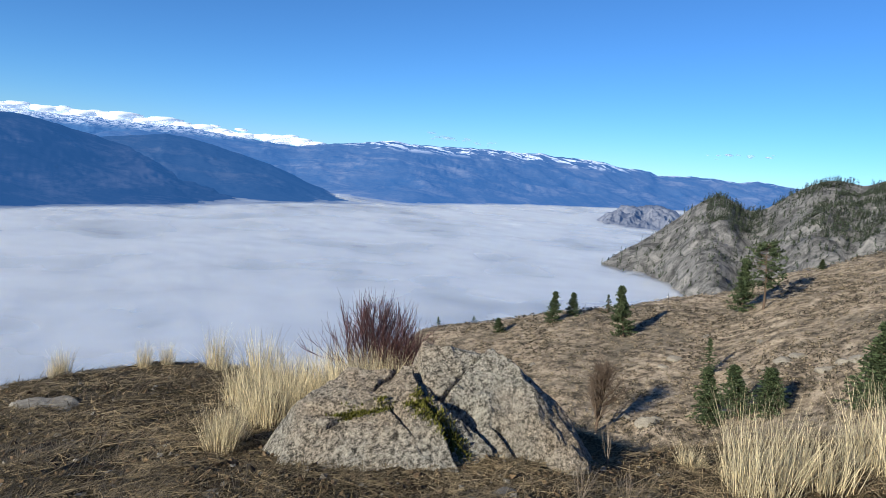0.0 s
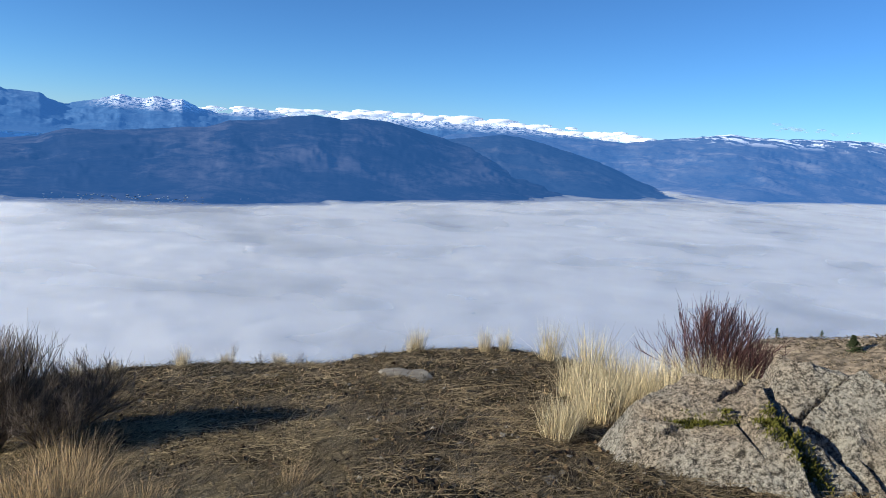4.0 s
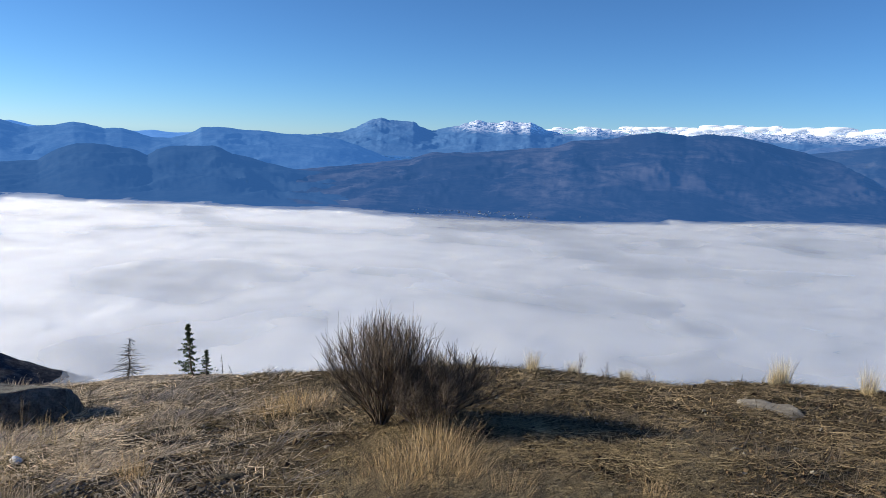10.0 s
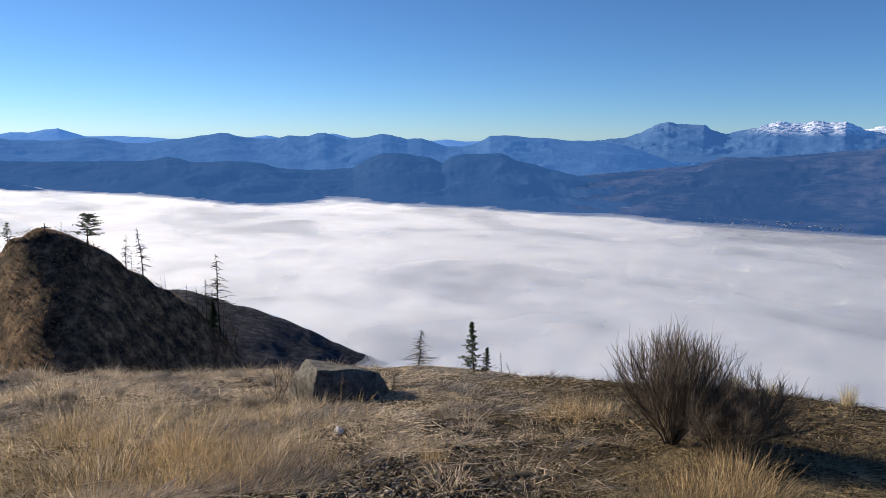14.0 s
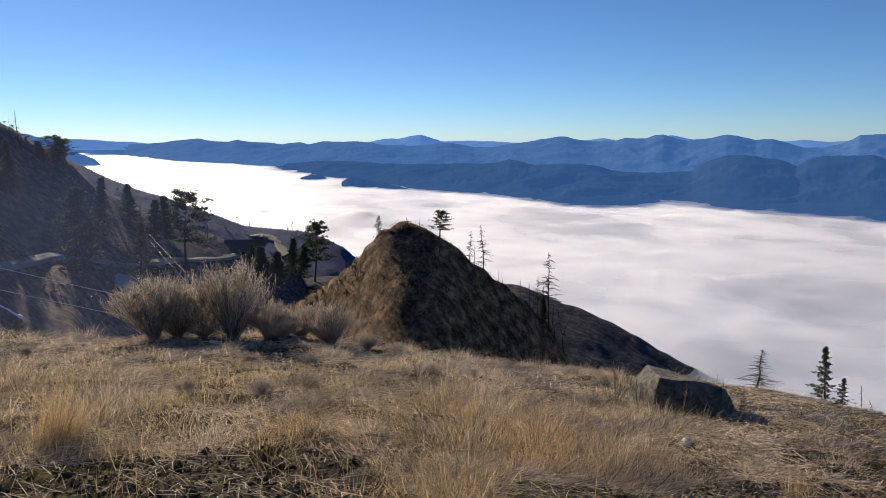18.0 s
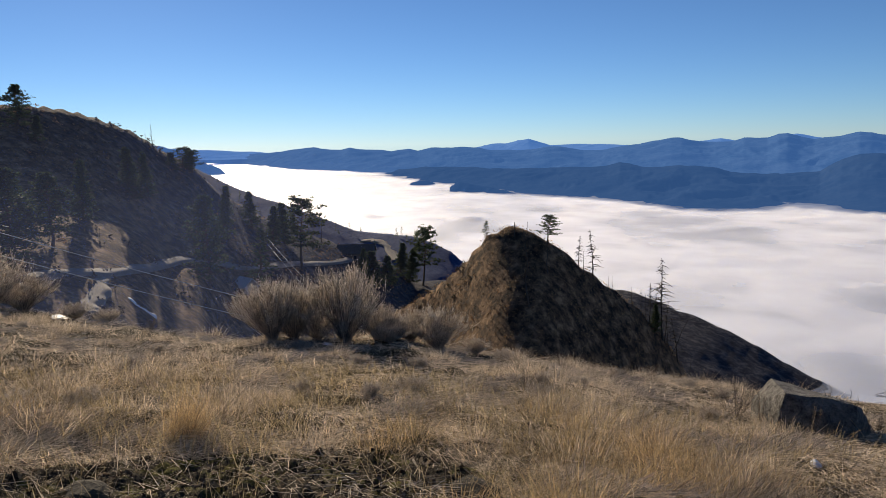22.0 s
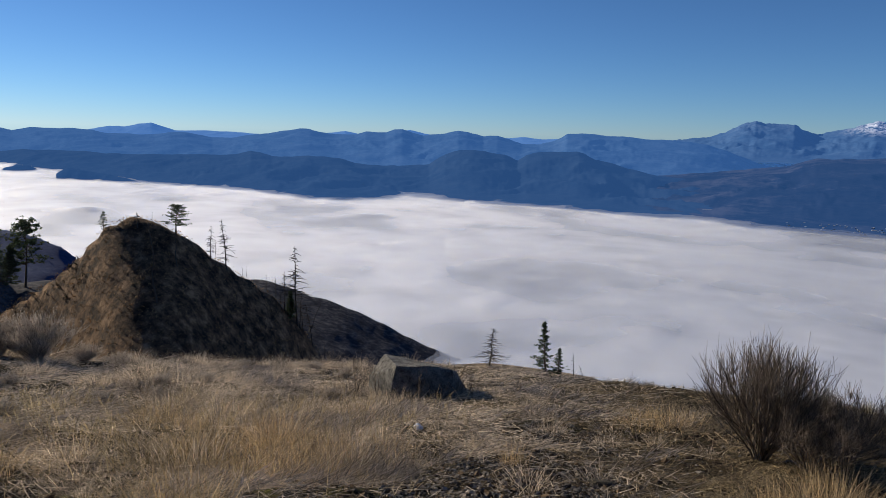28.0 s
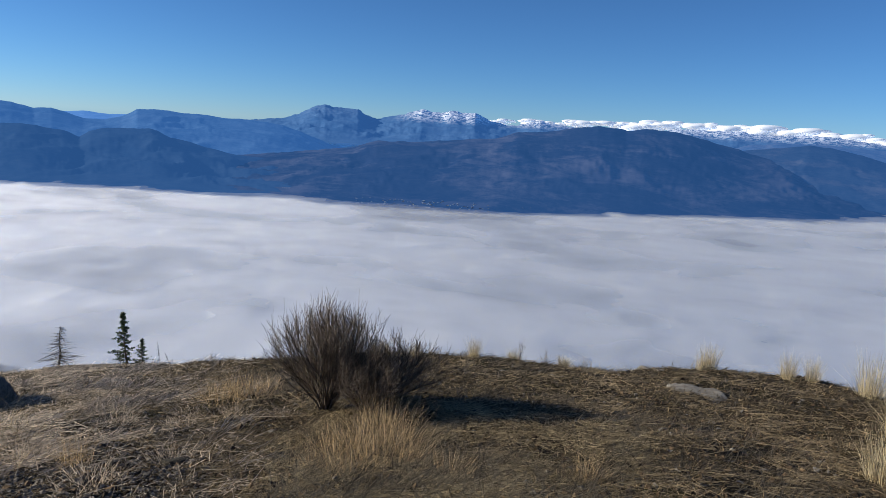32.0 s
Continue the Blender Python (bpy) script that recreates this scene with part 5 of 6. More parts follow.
r1 = shrub_mesh("red_bush", 7, 34, 1300, 0.95, 0.44, 0.008, M_REDTWIG, 0.7, forks=150, fine=0.3)
shrub("red_twig_bush", "leafless red-twigged bush behind pale bunchgrass", 43.6, 7.6, *r1, scale=1.08)
shrub("red_twig_bush", "small leafless red-twigged bush beside the boulder", 46.0, 7.3, *r1, scale=0.7, turn=100)
sg = [shrub_mesh("sage", 11 + i, 80, 3000, 0.94, 0.60, 0.006, M_SAGE, 0.5, leaf=M_SAGE, leaf_n=9000, leaf_size=0.010, low=0, loose=0.4, lift=0.7, forks=120, fine=0.35) for i in range(3)]
for i, (az, d, s, hs) in enumerate([(-76.2, 12.6, 1.15, .95), (-74.5, 12.9, 1.2, .95), (-70.5, 12.3, 1.2, 1.15), (-68.0, 12.5, .75, .9), (-65.3, 12.6, .75, .8), (-63.0, 12.4, .95, .85), (-66.6, 12.6, .7, .7), (-72.6, 12.8, .8, .7),
                                    (-95.4, 17.0, 1.5, .8), (-93.2, 17.5, 1.2, .7), (-98, 17, 1.6, .8), (-90, 16.0, .6, .6), (-88, 15.5, .55, .6), (-66.8, 12.0, .6, .6), (-60.0, 12.6, .5, .6)]):
    shrub("sagebrush", "grey sagebrush at the edge of the slope", az, d, *sg[i % 3], scale=s, hs=hs, turn=i * 63, group="sagebrush")
for i in range(34):
    az, d = -100 + 62 * RNG.rand(), 6.0 + 8 * RNG.rand()
    shrub("dry_forb", "low dark dead plant in the meadow", az, d, *sg[i % 3], scale=0.22 + 0.16 * RNG.rand(), hs=0.6, turn=i * 39, group="dead plants in the meadow")
w1 = shrub_mesh("weed", 31, 7, 30, 0.5, 0.22, 0.004, M_TWIG, 0.6)
w2 = shrub_mesh("weed", 32, 14, 120, 0.45, 0.22, 0.003, M_TWIG, 0.6)
for i, (az, d, s) in enumerate([(6.4, 9.3, .75), (8.5, 9.3, .5), (11.5, 9.2, .5), (3.0, 9.2, .3), (-85.2, 13.5, 1.0), (-83.6, 13.0, .6), (-53, 12.5, .8), (-48, 13.2, .8), (-46, 13, .9), (-44, 13.4, .7), (-58, 11, .7), (-40.0, 9.5, 1.3), (-38.3, 9.2, 1.1), (-33.6, 9.6, 1.2), (-32.2, 10.0, 1.1), (-35.0, 8.8, 1.0), (-30.8, 9.4, .9), (-27, 9.4, .6), (-21, 10.3, .6), (-18, 10.3, .6), (-56, 8.6, .8), (-50.5, 12.9, .8), (-42.0, 13.8, .9), (24, 6, .4), (62.5, 5.6, .8), (64, 4.6, .6), (60.5, 4.6, .7)]):
    shrub("dry_weed", "dry branching weed stalk", az, d, *(w1 if i % 3 == 0 else w2), scale=s, turn=i * 50, group="dry weeds")


# ---- trees ----
def pine_meshes(seed, tiers, per, cone, droop, sprays, leaf, low, start=0.25, tuft=0.012, open_top=0.0):
    """Trunk, limbs in tiers and needle sprays of a conifer one unit tall and about half a unit wide."""
    rng = np.random.RandomState(seed)
    s = np.linspace(0, 1, 9)
    sway = 0.008 * np.cumsum(rng.randn(9, 2), 0)
    trunk = np.stack([sway[:, 0], sway[:, 1], s * 0.995 - 0.01], -1)[None]
    T = tubes(trunk, (0.020 * (1 - 0.95 * s))[None], 7)
    n = tiers * per
    level = np.repeat(np.linspace(0, 1, tiers) ** 0.9, per)
    z = low + (0.985 - low) * np.clip(level + 0.35 / tiers * rng.randn(n), 0, 1)
    k = (z - low) / (1 - low)
    a = rng.rand(n) * 6.283
    reach = (0.25 * ((1 - k) ** cone + open_top * np.sin(k * 3.1)) + 0.010) * (0.35 + 0.8 * rng.rand(n)) * np.repeat(0.75 + 0.45 * rng.rand(tiers), per)
    p0 = np.stack([np.interp(z, s, sway[:, 0]), np.interp(z, s, sway[:, 1]), z], -1)
    out = np.stack([np.cos(a), np.sin(a), 0 * a], -1)
    dip = (droop + 0.42 * k + 0.10 * rng.randn(n))[:, None] * np.array([0, 0, 1.0])
    P = np.stack([p0, p0 + (out + dip) * reach[:, None] * 0.5, p0 + (out + dip * 0.8) * reach[:, None] + np.array([0, 0, 0.010])], 1)
    L = tubes(P, np.array([0.005, 0.0032, 0.0012])[None] * np.ones((n, 1)), 3)
    m = n * sprays
    i = np.repeat(np.arange(n), sprays)
    g = (start + (1.05 - start) * rng.rand(m) ** 0.8)[:, None]
    c = np.where(g < 0.5, P[i, 0] + (P[i, 1] - P[i, 0]) * g * 2, P[i, 1] + (P[i, 2] - P[i, 1]) * (g * 2 - 1))
    c = c + rng.randn(m, 3) * np.array([tuft, tuft, tuft * 0.45]) * (0.5 + g)
    # each spray is a bunch of narrow needles turned outwards and up
    q = 9
    c = np.repeat(c, q, 0)
    way = np.repeat(out[i], q, 0) * 0.6 + rng.randn(m * q, 3) * np.array([0.75, 0.75, 0.5]) + np.array([0, 0, 0.25])
    way /= np.linalg.norm(way, axis=1, keepdims=True)
    side = np.cross(way, rng.randn(m * q, 3))
    side /= np.linalg.norm(side, axis=1, keepdims=True)
    ln = (leaf * (0.6 + 0.9 * rng.rand(m * q)))[:, None]
    V = np.stack([c, c + way * ln * 0.5 + side * ln * 0.22, c + way * ln, c + way * ln * 0.5 - side * ln * 0.22], 1).reshape(-1, 3)
    return mesh_np("trunk", *T, M_BARK), mesh_np("limbs", *L, M_BARK), mesh_np("crown", V, np.arange(4 * m * q).reshape(-1, 4), M_NEEDLE, smooth=False)


def snag_meshes(seed, branches, reach0, low):
    rng = np.random.RandomState(seed)
    s = np.linspace(0, 1, 9)
    sway = 0.010 * np.cumsum(rng.randn(9, 2), 0)
    T = tubes(np.stack([sway[:, 0], sway[:, 1], s - 0.02], -1)[None], (0.016 * (1 - 0.85 * s))[None], 6)
    z = low + (0.96 - low) * rng.rand(branches)
    a = rng.rand(branches) * 6.283
    reach = reach0 * (1.15 - z) * (0.3 + rng.rand(branches))
    p0 = np.stack([np.interp(z, s, sway[:, 0]), np.interp(z, s, sway[:, 1]), z], -1)
    way = np.stack([np.cos(a), np.sin(a), 0.25 * rng.randn(branches)], -1)
    P = np.stack([p0, p0 + way * reach[:, None] * 0.55, p0 + way * reach[:, None] + np.array([0, 0, -0.02])], 1)
    B = tubes(P, np.array([0.0055, 0.004, 0.002])[None] * np.ones((branches, 1)), 3)
    return mesh_np("trunk", *T, M_BURNT), mesh_np("branches", *B, M_BURNT)


PINES = {
    "dense": pine_meshes(1, 22, 9, 0.85, -0.10, 8, 0.030, 0.05, 0.15, 0.014),
    "fir": pine_meshes(2, 15, 7, 0.95, -0.22, 8, 0.022, 0.05, 0.2, 0.007),
    "open": pine_meshes(3, 12, 6, 0.35, 0.02, 12, 0.026, 0.36, 0.55, 0.018, 0.35),
    "sparse": pine_meshes(4, 12, 5, 0.8, -0.15, 8, 0.026, 0.20, 0.4, 0.012),
    "tall": pine_meshes(5, 20, 8, 0.62, -0.12, 8, 0.026, 0.16, 0.3, 0.014, 0.2),
}
SNAGS = [snag_meshes(10, 90, 0.26, 0.18), snag_meshes(11, 30, 0.14, 0.35), snag_meshes(12, 12, 0.08, 0.4), snag_meshes(13, 150, 0.36, 0.15)]


def pine(kind, az, d, h, w, label, group, lean=0.0, turn=0):
    p = ground_at(az, d)
    root = empty("pine_tree", pose(p.x, p.y, p.z - 0.1) @ Matrix.Rotation(radians(lean), 4, heading(az)) @ pose(0, 0, 0, 0, 0, turn) @ Matrix.Diagonal((w * 2.5, w * 2.5, h, 1)))
    for nm, me in zip(("trunk", "limbwork", "crown"), PINES[kind]):
        ob = part(nm, me, root)
        if nm != "trunk":
            tagged(ob, kind="stuff")
    return tagged(root, label, "tree", group)


def snag(i, az, d, h, label, group, lean=0.0, turn=0, fat=1.0):
    p = ground_at(az, d)
    root = empty("dead_tree", pose(p.x, p.y, p.z - 0.1) @ Matrix.Rotation(radians(lean), 4, heading(az)) @ pose(0, 0, 0, 0, 0, turn) @ Matrix.Diagonal((h * fat, h * fat, h, 1)))
    for nm, me in zip(("trunk", "limbwork"), SNAGS[i]):
        ob = part(nm, me, root)
        if nm != "trunk":
            tagged(ob, kind="stuff")
    return tagged(root, label, "dead tree", group)


def rise(az, d, top):
    """Height over the ground of what stands at az, d and reaches the elevation top."""
    return d * math.tan(radians(top)) + EYE - ground_at(az, d).z


# the open slope beyond the boulder
for i, (kind, az, d, h, w) in enumerate([("dense", 58.1, 203, 8.8, 4.3), ("dense", 59.7, 208, 6.6, 4.1), ("fir", 62.4, 212, 5.6, 3.2), ("dense", 63.9, 188, 13.1, 5.4), ("dense", 72.2, 207, 14.3, 6.0), ("open", 73.6, 201, 17.4, 7.2), ("fir", 70.45, 155, 7.9, 3.8),
                                         ("dense", 71.1, 128, 9.7, 5.4), ("dense", 73.1, 127, 9.0, 5.6), ("dense", 75.1, 124, 7.8, 5.8), ("dense", 81.3, 114, 12.3, 7.0), ("dense", 82.4, 112, 11.0, 6.0), ("fir", 48.9, 212, 3.6, 2.4), ("fir", 51.8, 212, 2.4, 1.9), ("dense", 54.05, 199, 4.2, 3.3), ("dense", 77.0, 245, 3.2, 2.6)]):
    pine(kind, az, d, h, w, "green pine with dense crown on the open dry slope", "pines on the open slope", lean=-4, turn=i * 67)
snag(2, 60.7, 210, 3.9, "grey dead pole on the crest of the slope", "dead trees on the open slope", -4)
snag(1, 60.3, 206, 4.4, "leaning grey dead tree on the open slope", "dead trees on the open slope", 14)
snag(2, 66.9, 220, 4.9, "grey dead pole on the crest of the slope", "dead trees on the open slope", -4)
bt = shrub_mesh("bare_tree", 41, 3, 600, 13.0, 2.6, 0.24, M_BARK, 0.9, forks=60, fine=0.2, loose=0.8, lift=0.1)
shrub("bare_tree", "bare grey-brown leafless tree in the gully below the boulder", 62.6, 126, *bt)

# the group on the brow
snag(3, -29.05, 61, rise(-29.05, 61, -15.4), "thin half-dead conifer with bare drooping branches", "trees on the brow", 0, 0, 1.35)
pine("fir", -24.25, 61, rise(-24.3, 61, -14.8), 2.1, "dark young fir with uneven branches on the brow", "trees on the brow", -3)
pine("fir", -23.2, 61, rise(-23.2, 61, -16.8), 1.5, "small dark pine beside the young fir", "trees on the brow")
snag(1, -22.1, 61, rise(-22.1, 61, -17.0), "small bare dead tree beside the fir", "trees on the brow", -4, 60)
snag(1, -20.9, 60, rise(-20.9, 60, -17.7), "bleached broken dead tree on the brow", "trees on the brow", -20, 30)

# the steep slope with the road
KL = "tall dark pine on the steep shaded slope"
for i, (kind, az, d, h, w) in enumerate([("tall", -92.9, 198, 10.8, 5.6), ("tall", -94.15, 117, 15.2, 8), ("tall", -91.6, 132, 11.8, 5.8), ("dense", -89.5, 159, 11.7, 4.6), ("dense", -86, 192, 12.5, 5.8), ("dense", -85, 199, 11.6, 3.8), ("tall", -81.2, 164, 20, 8.2), ("open", -82.5, 247, 6.6, 5), ("open", -81.8, 251, 7.4, 5.4), ("dense", -83.1, 239, 5.4, 4.2),
                                         ("dense", -77.7, 252, 12.5, 5.8), ("dense", -79.8, 219, 15, 5.4), ("fir", -77.2, 200, 17, 8.6), ("dense", -76.2, 251, 13, 6.6), ("dense", -75.2, 260, 14.6, 7.2), ("open", -74, 239, 23.5, 10), ("dense", -66.1, 318, 14.7, 7.4), ("dense", -65.4, 320, 15.4, 7.2), ("open", -64.2, 320, 26, 10.4), ("dense", -68.2, 276, 13.3, 8.6),
                                         ("dense", -67, 288, 12.5, 7.4), ("dense", -69.2, 285, 9.2, 5), ("dense", -92, 195, 5.8, 3.4), ("dense", -82.1, 250, 7, 4.4), ("dense", -65.8, 205, 7, 5), ("dense", -97, 150, 14, 6), ("dense", -95.6, 185, 9, 4.6)]):
    pine(kind, az, d, h, w, KL if h > 10 else "small dark pine on the steep shaded slope", "pines on the steep slope", lean=3 if az > -80 else 0, turn=i * 71)
for i, (az, d, h) in enumerate([(-84.4, 242, 8.4), (-77.0, 255, 9), (-79.3, 258, 8.5), (-79.8, 250, 4.6), (-72.4, 287, 9), (-84.9, 243, 4), (-79.0, 255, 5)]):
    snag(2 if i % 2 else 1, az, d, h, "bare burnt snag on the ridge", "burnt snags on the ridge", turn=i * 40)

# the knoll
BS = "bare burnt snag on the shaded side of the knoll"
for i, (k, az, d, h, lean) in enumerate([(0, -51.6, 155, 7.4, 2), (2, -51.2, 154, 5.2, 0), (0, -50.4, 153, 11, -3), (2, -48.9, 153, 4, -2), (2, -49.2, 153, 3.2, 0), (1, -46.6, 150, 6, -1), (1, -46.2, 150, 6, -1), (0, -45.05, 147, 17, -2), (2, -44.2, 149, 8.5, 20), (0, -43.75, 149, 10, -8), (0, -46.0, 149, 9, 2), (0, -44.5, 150, 7, -5), (1, -47.4, 152, 5, 1), (2, -55.5, 134, 15.5, -2), (2, -54.0, 145, 7.7, -1), (2, -44.8, 148, 9, 3), (1, -45.6, 148, 8, 0), (2, -42.9, 150, 6, 2)]):
    dk = float(curve(KNOLL_D, az)) - 1.5 if d > 146 else d
    snag(k, az, dk, h * dk / d, BS, "burnt snags on the knoll", lean, i * 50, 0.9)
pine("sparse", -59.0, 158.5, 3.9, 2.0, "small thin pine on top of the knoll", "pines on the knoll", 2)
pine("open", -54.05, 152.5, 6.1, 3.4, "lone lopsided pine on top of the knoll", "pines on the knoll", 5)
pine("dense", -45.5, 164, 6.5, 2.6, "small dark pine among snags below the knoll", "pines on the knoll")


def box(sx, sy, sz, bevel=0.02):
    bm = bmesh.new()
    bmesh.ops.create_cube(bm, size=1)
    for v in bm.verts:
        v.co = Vector((v.co.x * sx, v.co.y * sy, (v.co.z + 0.5) * sz))
    bmesh.ops.bevel(bm, geom=bm.edges[:], offset=bevel, segments=2, affect='EDGES')
    return bm


def bm_mesh(name, bm, material):
    me = bpy.data.meshes.new(name)
    bm.to_mesh(me)
    bm.free()
    me.materials.append(material)
    return me


def cross():
    p = ground_at(-56.7, 151.5)
    root = empty("wooden_cross", pose(p.x, p.y, p.z - 0.1, 0, 0, 56.7))
    part("post", bm_mesh("post", box(0.16, 0.16, 3.2), M_BURNT), root)
    part("crossbar", bm_mesh("crossbar", box(1.1, 0.14, 0.16), M_BURNT), root, at=pose(0, -0.16, 2.3))
    tagged(root, "thin dark wooden cross on the knoll top", "cross")
    q = ground_at(-55.7, 151.5)
    pole = new("pole", mesh_np("pole", *tubes([[(0, 0, 0), (0.1, 0, 1.8), (0.3, 0, 3.6)]], [[0.06, 0.05, 0.04]], 6), M_BURNT))
    pole.matrix_basis = pose(q.x, q.y, q.z - 0.05)
    tagged(pole, "thin leaning pole on the knoll top", "pole")


cross()

# ---- buildings, road and wires on the steep slope ----
M_ROOF = speckled("dark_shingle_roof", (0.03, 0.03, 0.032), (0.09, 0.085, 0.08), 1.5, 0.9, 20, 0.4)
M_WALL = speckled("brown_board_wall", (0.10, 0.075, 0.055), (0.19, 0.15, 0.11), 1.0, 0.85, 12, 0.3, stretch=(1, 1, 0.2))
M_METALROOF = speckled("pale_metal_roof", (0.42, 0.47, 0.50), (0.62, 0.66, 0.69), 0.8, 0.45, 9, 0.1)
M_PALEWALL = speckled("pale_siding", (0.45, 0.46, 0.47), (0.62, 0.62, 0.61), 1.0, 0.7, 10, 0.2)
M_GLASS, _nt, _b = mat("dark_window_glass", 0.08, 0.6)
_b.inputs["Base Color"].default_value = (0.02, 0.025, 0.03, 1)


def gable(sx, sy, rise_, over=0.5, thick=0.22):
    bm = bmesh.new()
    y, x = sy / 2 + over, sx / 2 + over
    prof = [(-y, -rise_ * over / (sy / 2)), (0, rise_), (y, -rise_ * over / (sy / 2)), (y, -rise_ * over / (sy / 2) + thick), (0, rise_ + thick * 1.2), (-y, -rise_ * over / (sy / 2) + thick)]
    a = [bm.verts.new((-x, p, q)) for p, q in prof]
    b = [bm.verts.new((x, p, q)) for p, q in prof]
    for i in range(6):
        j = (i + 1) % 6
        bm.faces.new((a[i], a[j], b[j], b[i]))
    for q in ((0, 1, 4, 5), (1, 2, 3, 4)):
        bm.faces.new([a[i] for i in q])
        bm.faces.new([b[i] for i in reversed(q)])
    bmesh.ops.recalc_face_normals(bm, faces=bm.faces[:])
    return bm


def house(name, label, az, d, sx, sy, wall, up, turn, m_wall, m_roof, sink=0.8, windows=3):
    p = ground_at(az, d)
    root = empty(name, pose(p.x, p.y, p.z - sink, 0, 0, turn))
    part("wall", bm_mesh("wall", box(sx, sy, wall + sink, 0.03), m_wall), root)
    part("roof", bm_mesh("roof", gable(sx, sy, up), m_roof), root, at=pose(0, 0, wall + sink))
    g = box(0.96, 0.06, 1.15, 0.01)
    me = bm_mesh("window", g, M_GLASS)
    for i in range(windows):
        part("window", me, root, "dark glass window", at=pose((i + 0.5) / windows * sx - sx / 2, -sy / 2 - 0.01, sink + wall * 0.35))
    return tagged(root, label, "house")


house("house", "dark-roofed wooden house among pines beside the road", -69.6, 296, 15, 9, 3.4, 3.0, 62, M_WALL, M_ROOF)
house("shed", "pale shed with a low metal roof beside the road", -78.4, 190, 5.2, 4.0, 2.2, 1.8, 20, M_PALEWALL, M_METALROOF, 0.4, 2)
house("shed", "low building with a pale flat roof below the sagebrush", -68.0, 205, 10, 7, 3.4, 0.5, 30, M_WALL, M_METALROOF, 0.6, 3)


def ribbon(name, label, pts, width, material, lift=0.25, kind="structure", category="road"):
    """A way laid on the ground along a few points."""
    P = np.array(pts, float)
    s = np.linspace(0, len(P) - 1, 12 * (len(P) - 1) + 1)
    az, d = np.interp(s, np.arange(len(P)), P[:, 0]), np.interp(s, np.arange(len(P)), P[:, 1])
    x, y = d * np.sin(np.radians(az)), d * np.cos(np.radians(az))
    t = np.stack([np.gradient(x), np.gradient(y)], -1)
    t /= np.linalg.norm(t, axis=1, keepdims=True)
    rows_ = []
    wide = width * (1 + 0.25 * np.sin(s * 3.1) + 0.15 * np.sin(s * 7.7))
    for k in (-0.5, -0.17, 0.17, 0.5):
        X, Y = x - t[:, 1] * k * wide, y + t[:, 0] * k * wide
        Z = land(np.degrees(np.arctan2(X, Y)), np.hypot(X, Y)) + EYE
        rows_.append(np.stack([X, Y, Z], -1))
    V = np.stack(rows_, 1)
    V[:, :, 2] = 0.5 * V[:, :, 2] + 0.5 * V[:, :, 2].mean(1, keepdims=True) + lift
    # graded level along its length
    pad = np.pad(V[:, :, 2], ((8, 8), (0, 0)), mode="edge")
    V[:, :, 2] = np.stack([pad[k:k + len(s)] for k in range(17)]).mean(0)
    low = V[:, [0, 3]].copy()
    low[:, :, 2] -= 0.7
    V = np.concatenate([low[:, :1], V, low[:, 1:]], 1)
    ob = new(name, mesh_np(name, V.reshape(-1, 3), grid_faces(len(s), 6), material))
    return tagged(ob, label, category, kind=kind)


ribbon("road", "narrow gravel road cut along the steep slope", [(-93, 116), (-90.5, 121), (-88.6, 126), (-85.9, 143.5), (-83.1, 170), (-80.7, 190.4), (-78.1, 209.4), (-74.6, 241), (-72.4, 259.5), (-70.1, 287)], 2.6, M_GRAVEL, 0.4)
ribbon("track", "pale worn gravel track running down to the meadow", [(-90.2, 105), (-89.85, 108), (-89.3, 113), (-88.95, 120), (-88.6, 125.5)], 3.0, M_STONE, 0.2)
ribbon("road_far", "pale road climbing the far shoulder of the slope", [(-66.4, 442), (-66.9, 464), (-67.5, 478), (-68.2, 487), (-69.2, 490)], 5.5, M_STONE, 0.6)
ribbon("snow_bank", "thin strip of snow along the gully edge", [(-87.0, 121.3), (-86.5, 120.5), (-85.8, 121.2), (-85.2, 122.3)], 0.5, M_SNOW, 0.2, category="snow")


def wire(az0, el0, d0, az1, el1, d1, r=0.03):
    a = heading(az0) * d0 + Vector((0, 0, d0 * math.tan(radians(el0)) + EYE))
    b = heading(az1) * d1 + Vector((0, 0, d1 * math.tan(radians(el1)) + EYE))
    s = np.linspace(0, 1, 24)
    P = np.array([a.lerp(b, k) for k in s])
    P[:, 2] -= 0.4 * 4 * s * (1 - s)
    ob = new("power_line", mesh_np("power_line", *tubes(P[None], np.full((1, 24), r), 5), M_METALROOF))
    tagged(ob, "thin sagging power line across the gully", "power line", "power lines")


wire(-105, -0.6, 50, -73.5, -13.1, 84)
wire(-105, -2.2, 50, -73.5, -14.5, 84)
wire(-76.5, -7.1, 190, -71.5, -13.0, 120, 0.02)
wire(-76.5, -7.6, 190, -71.8, -13.5, 120, 0.02)

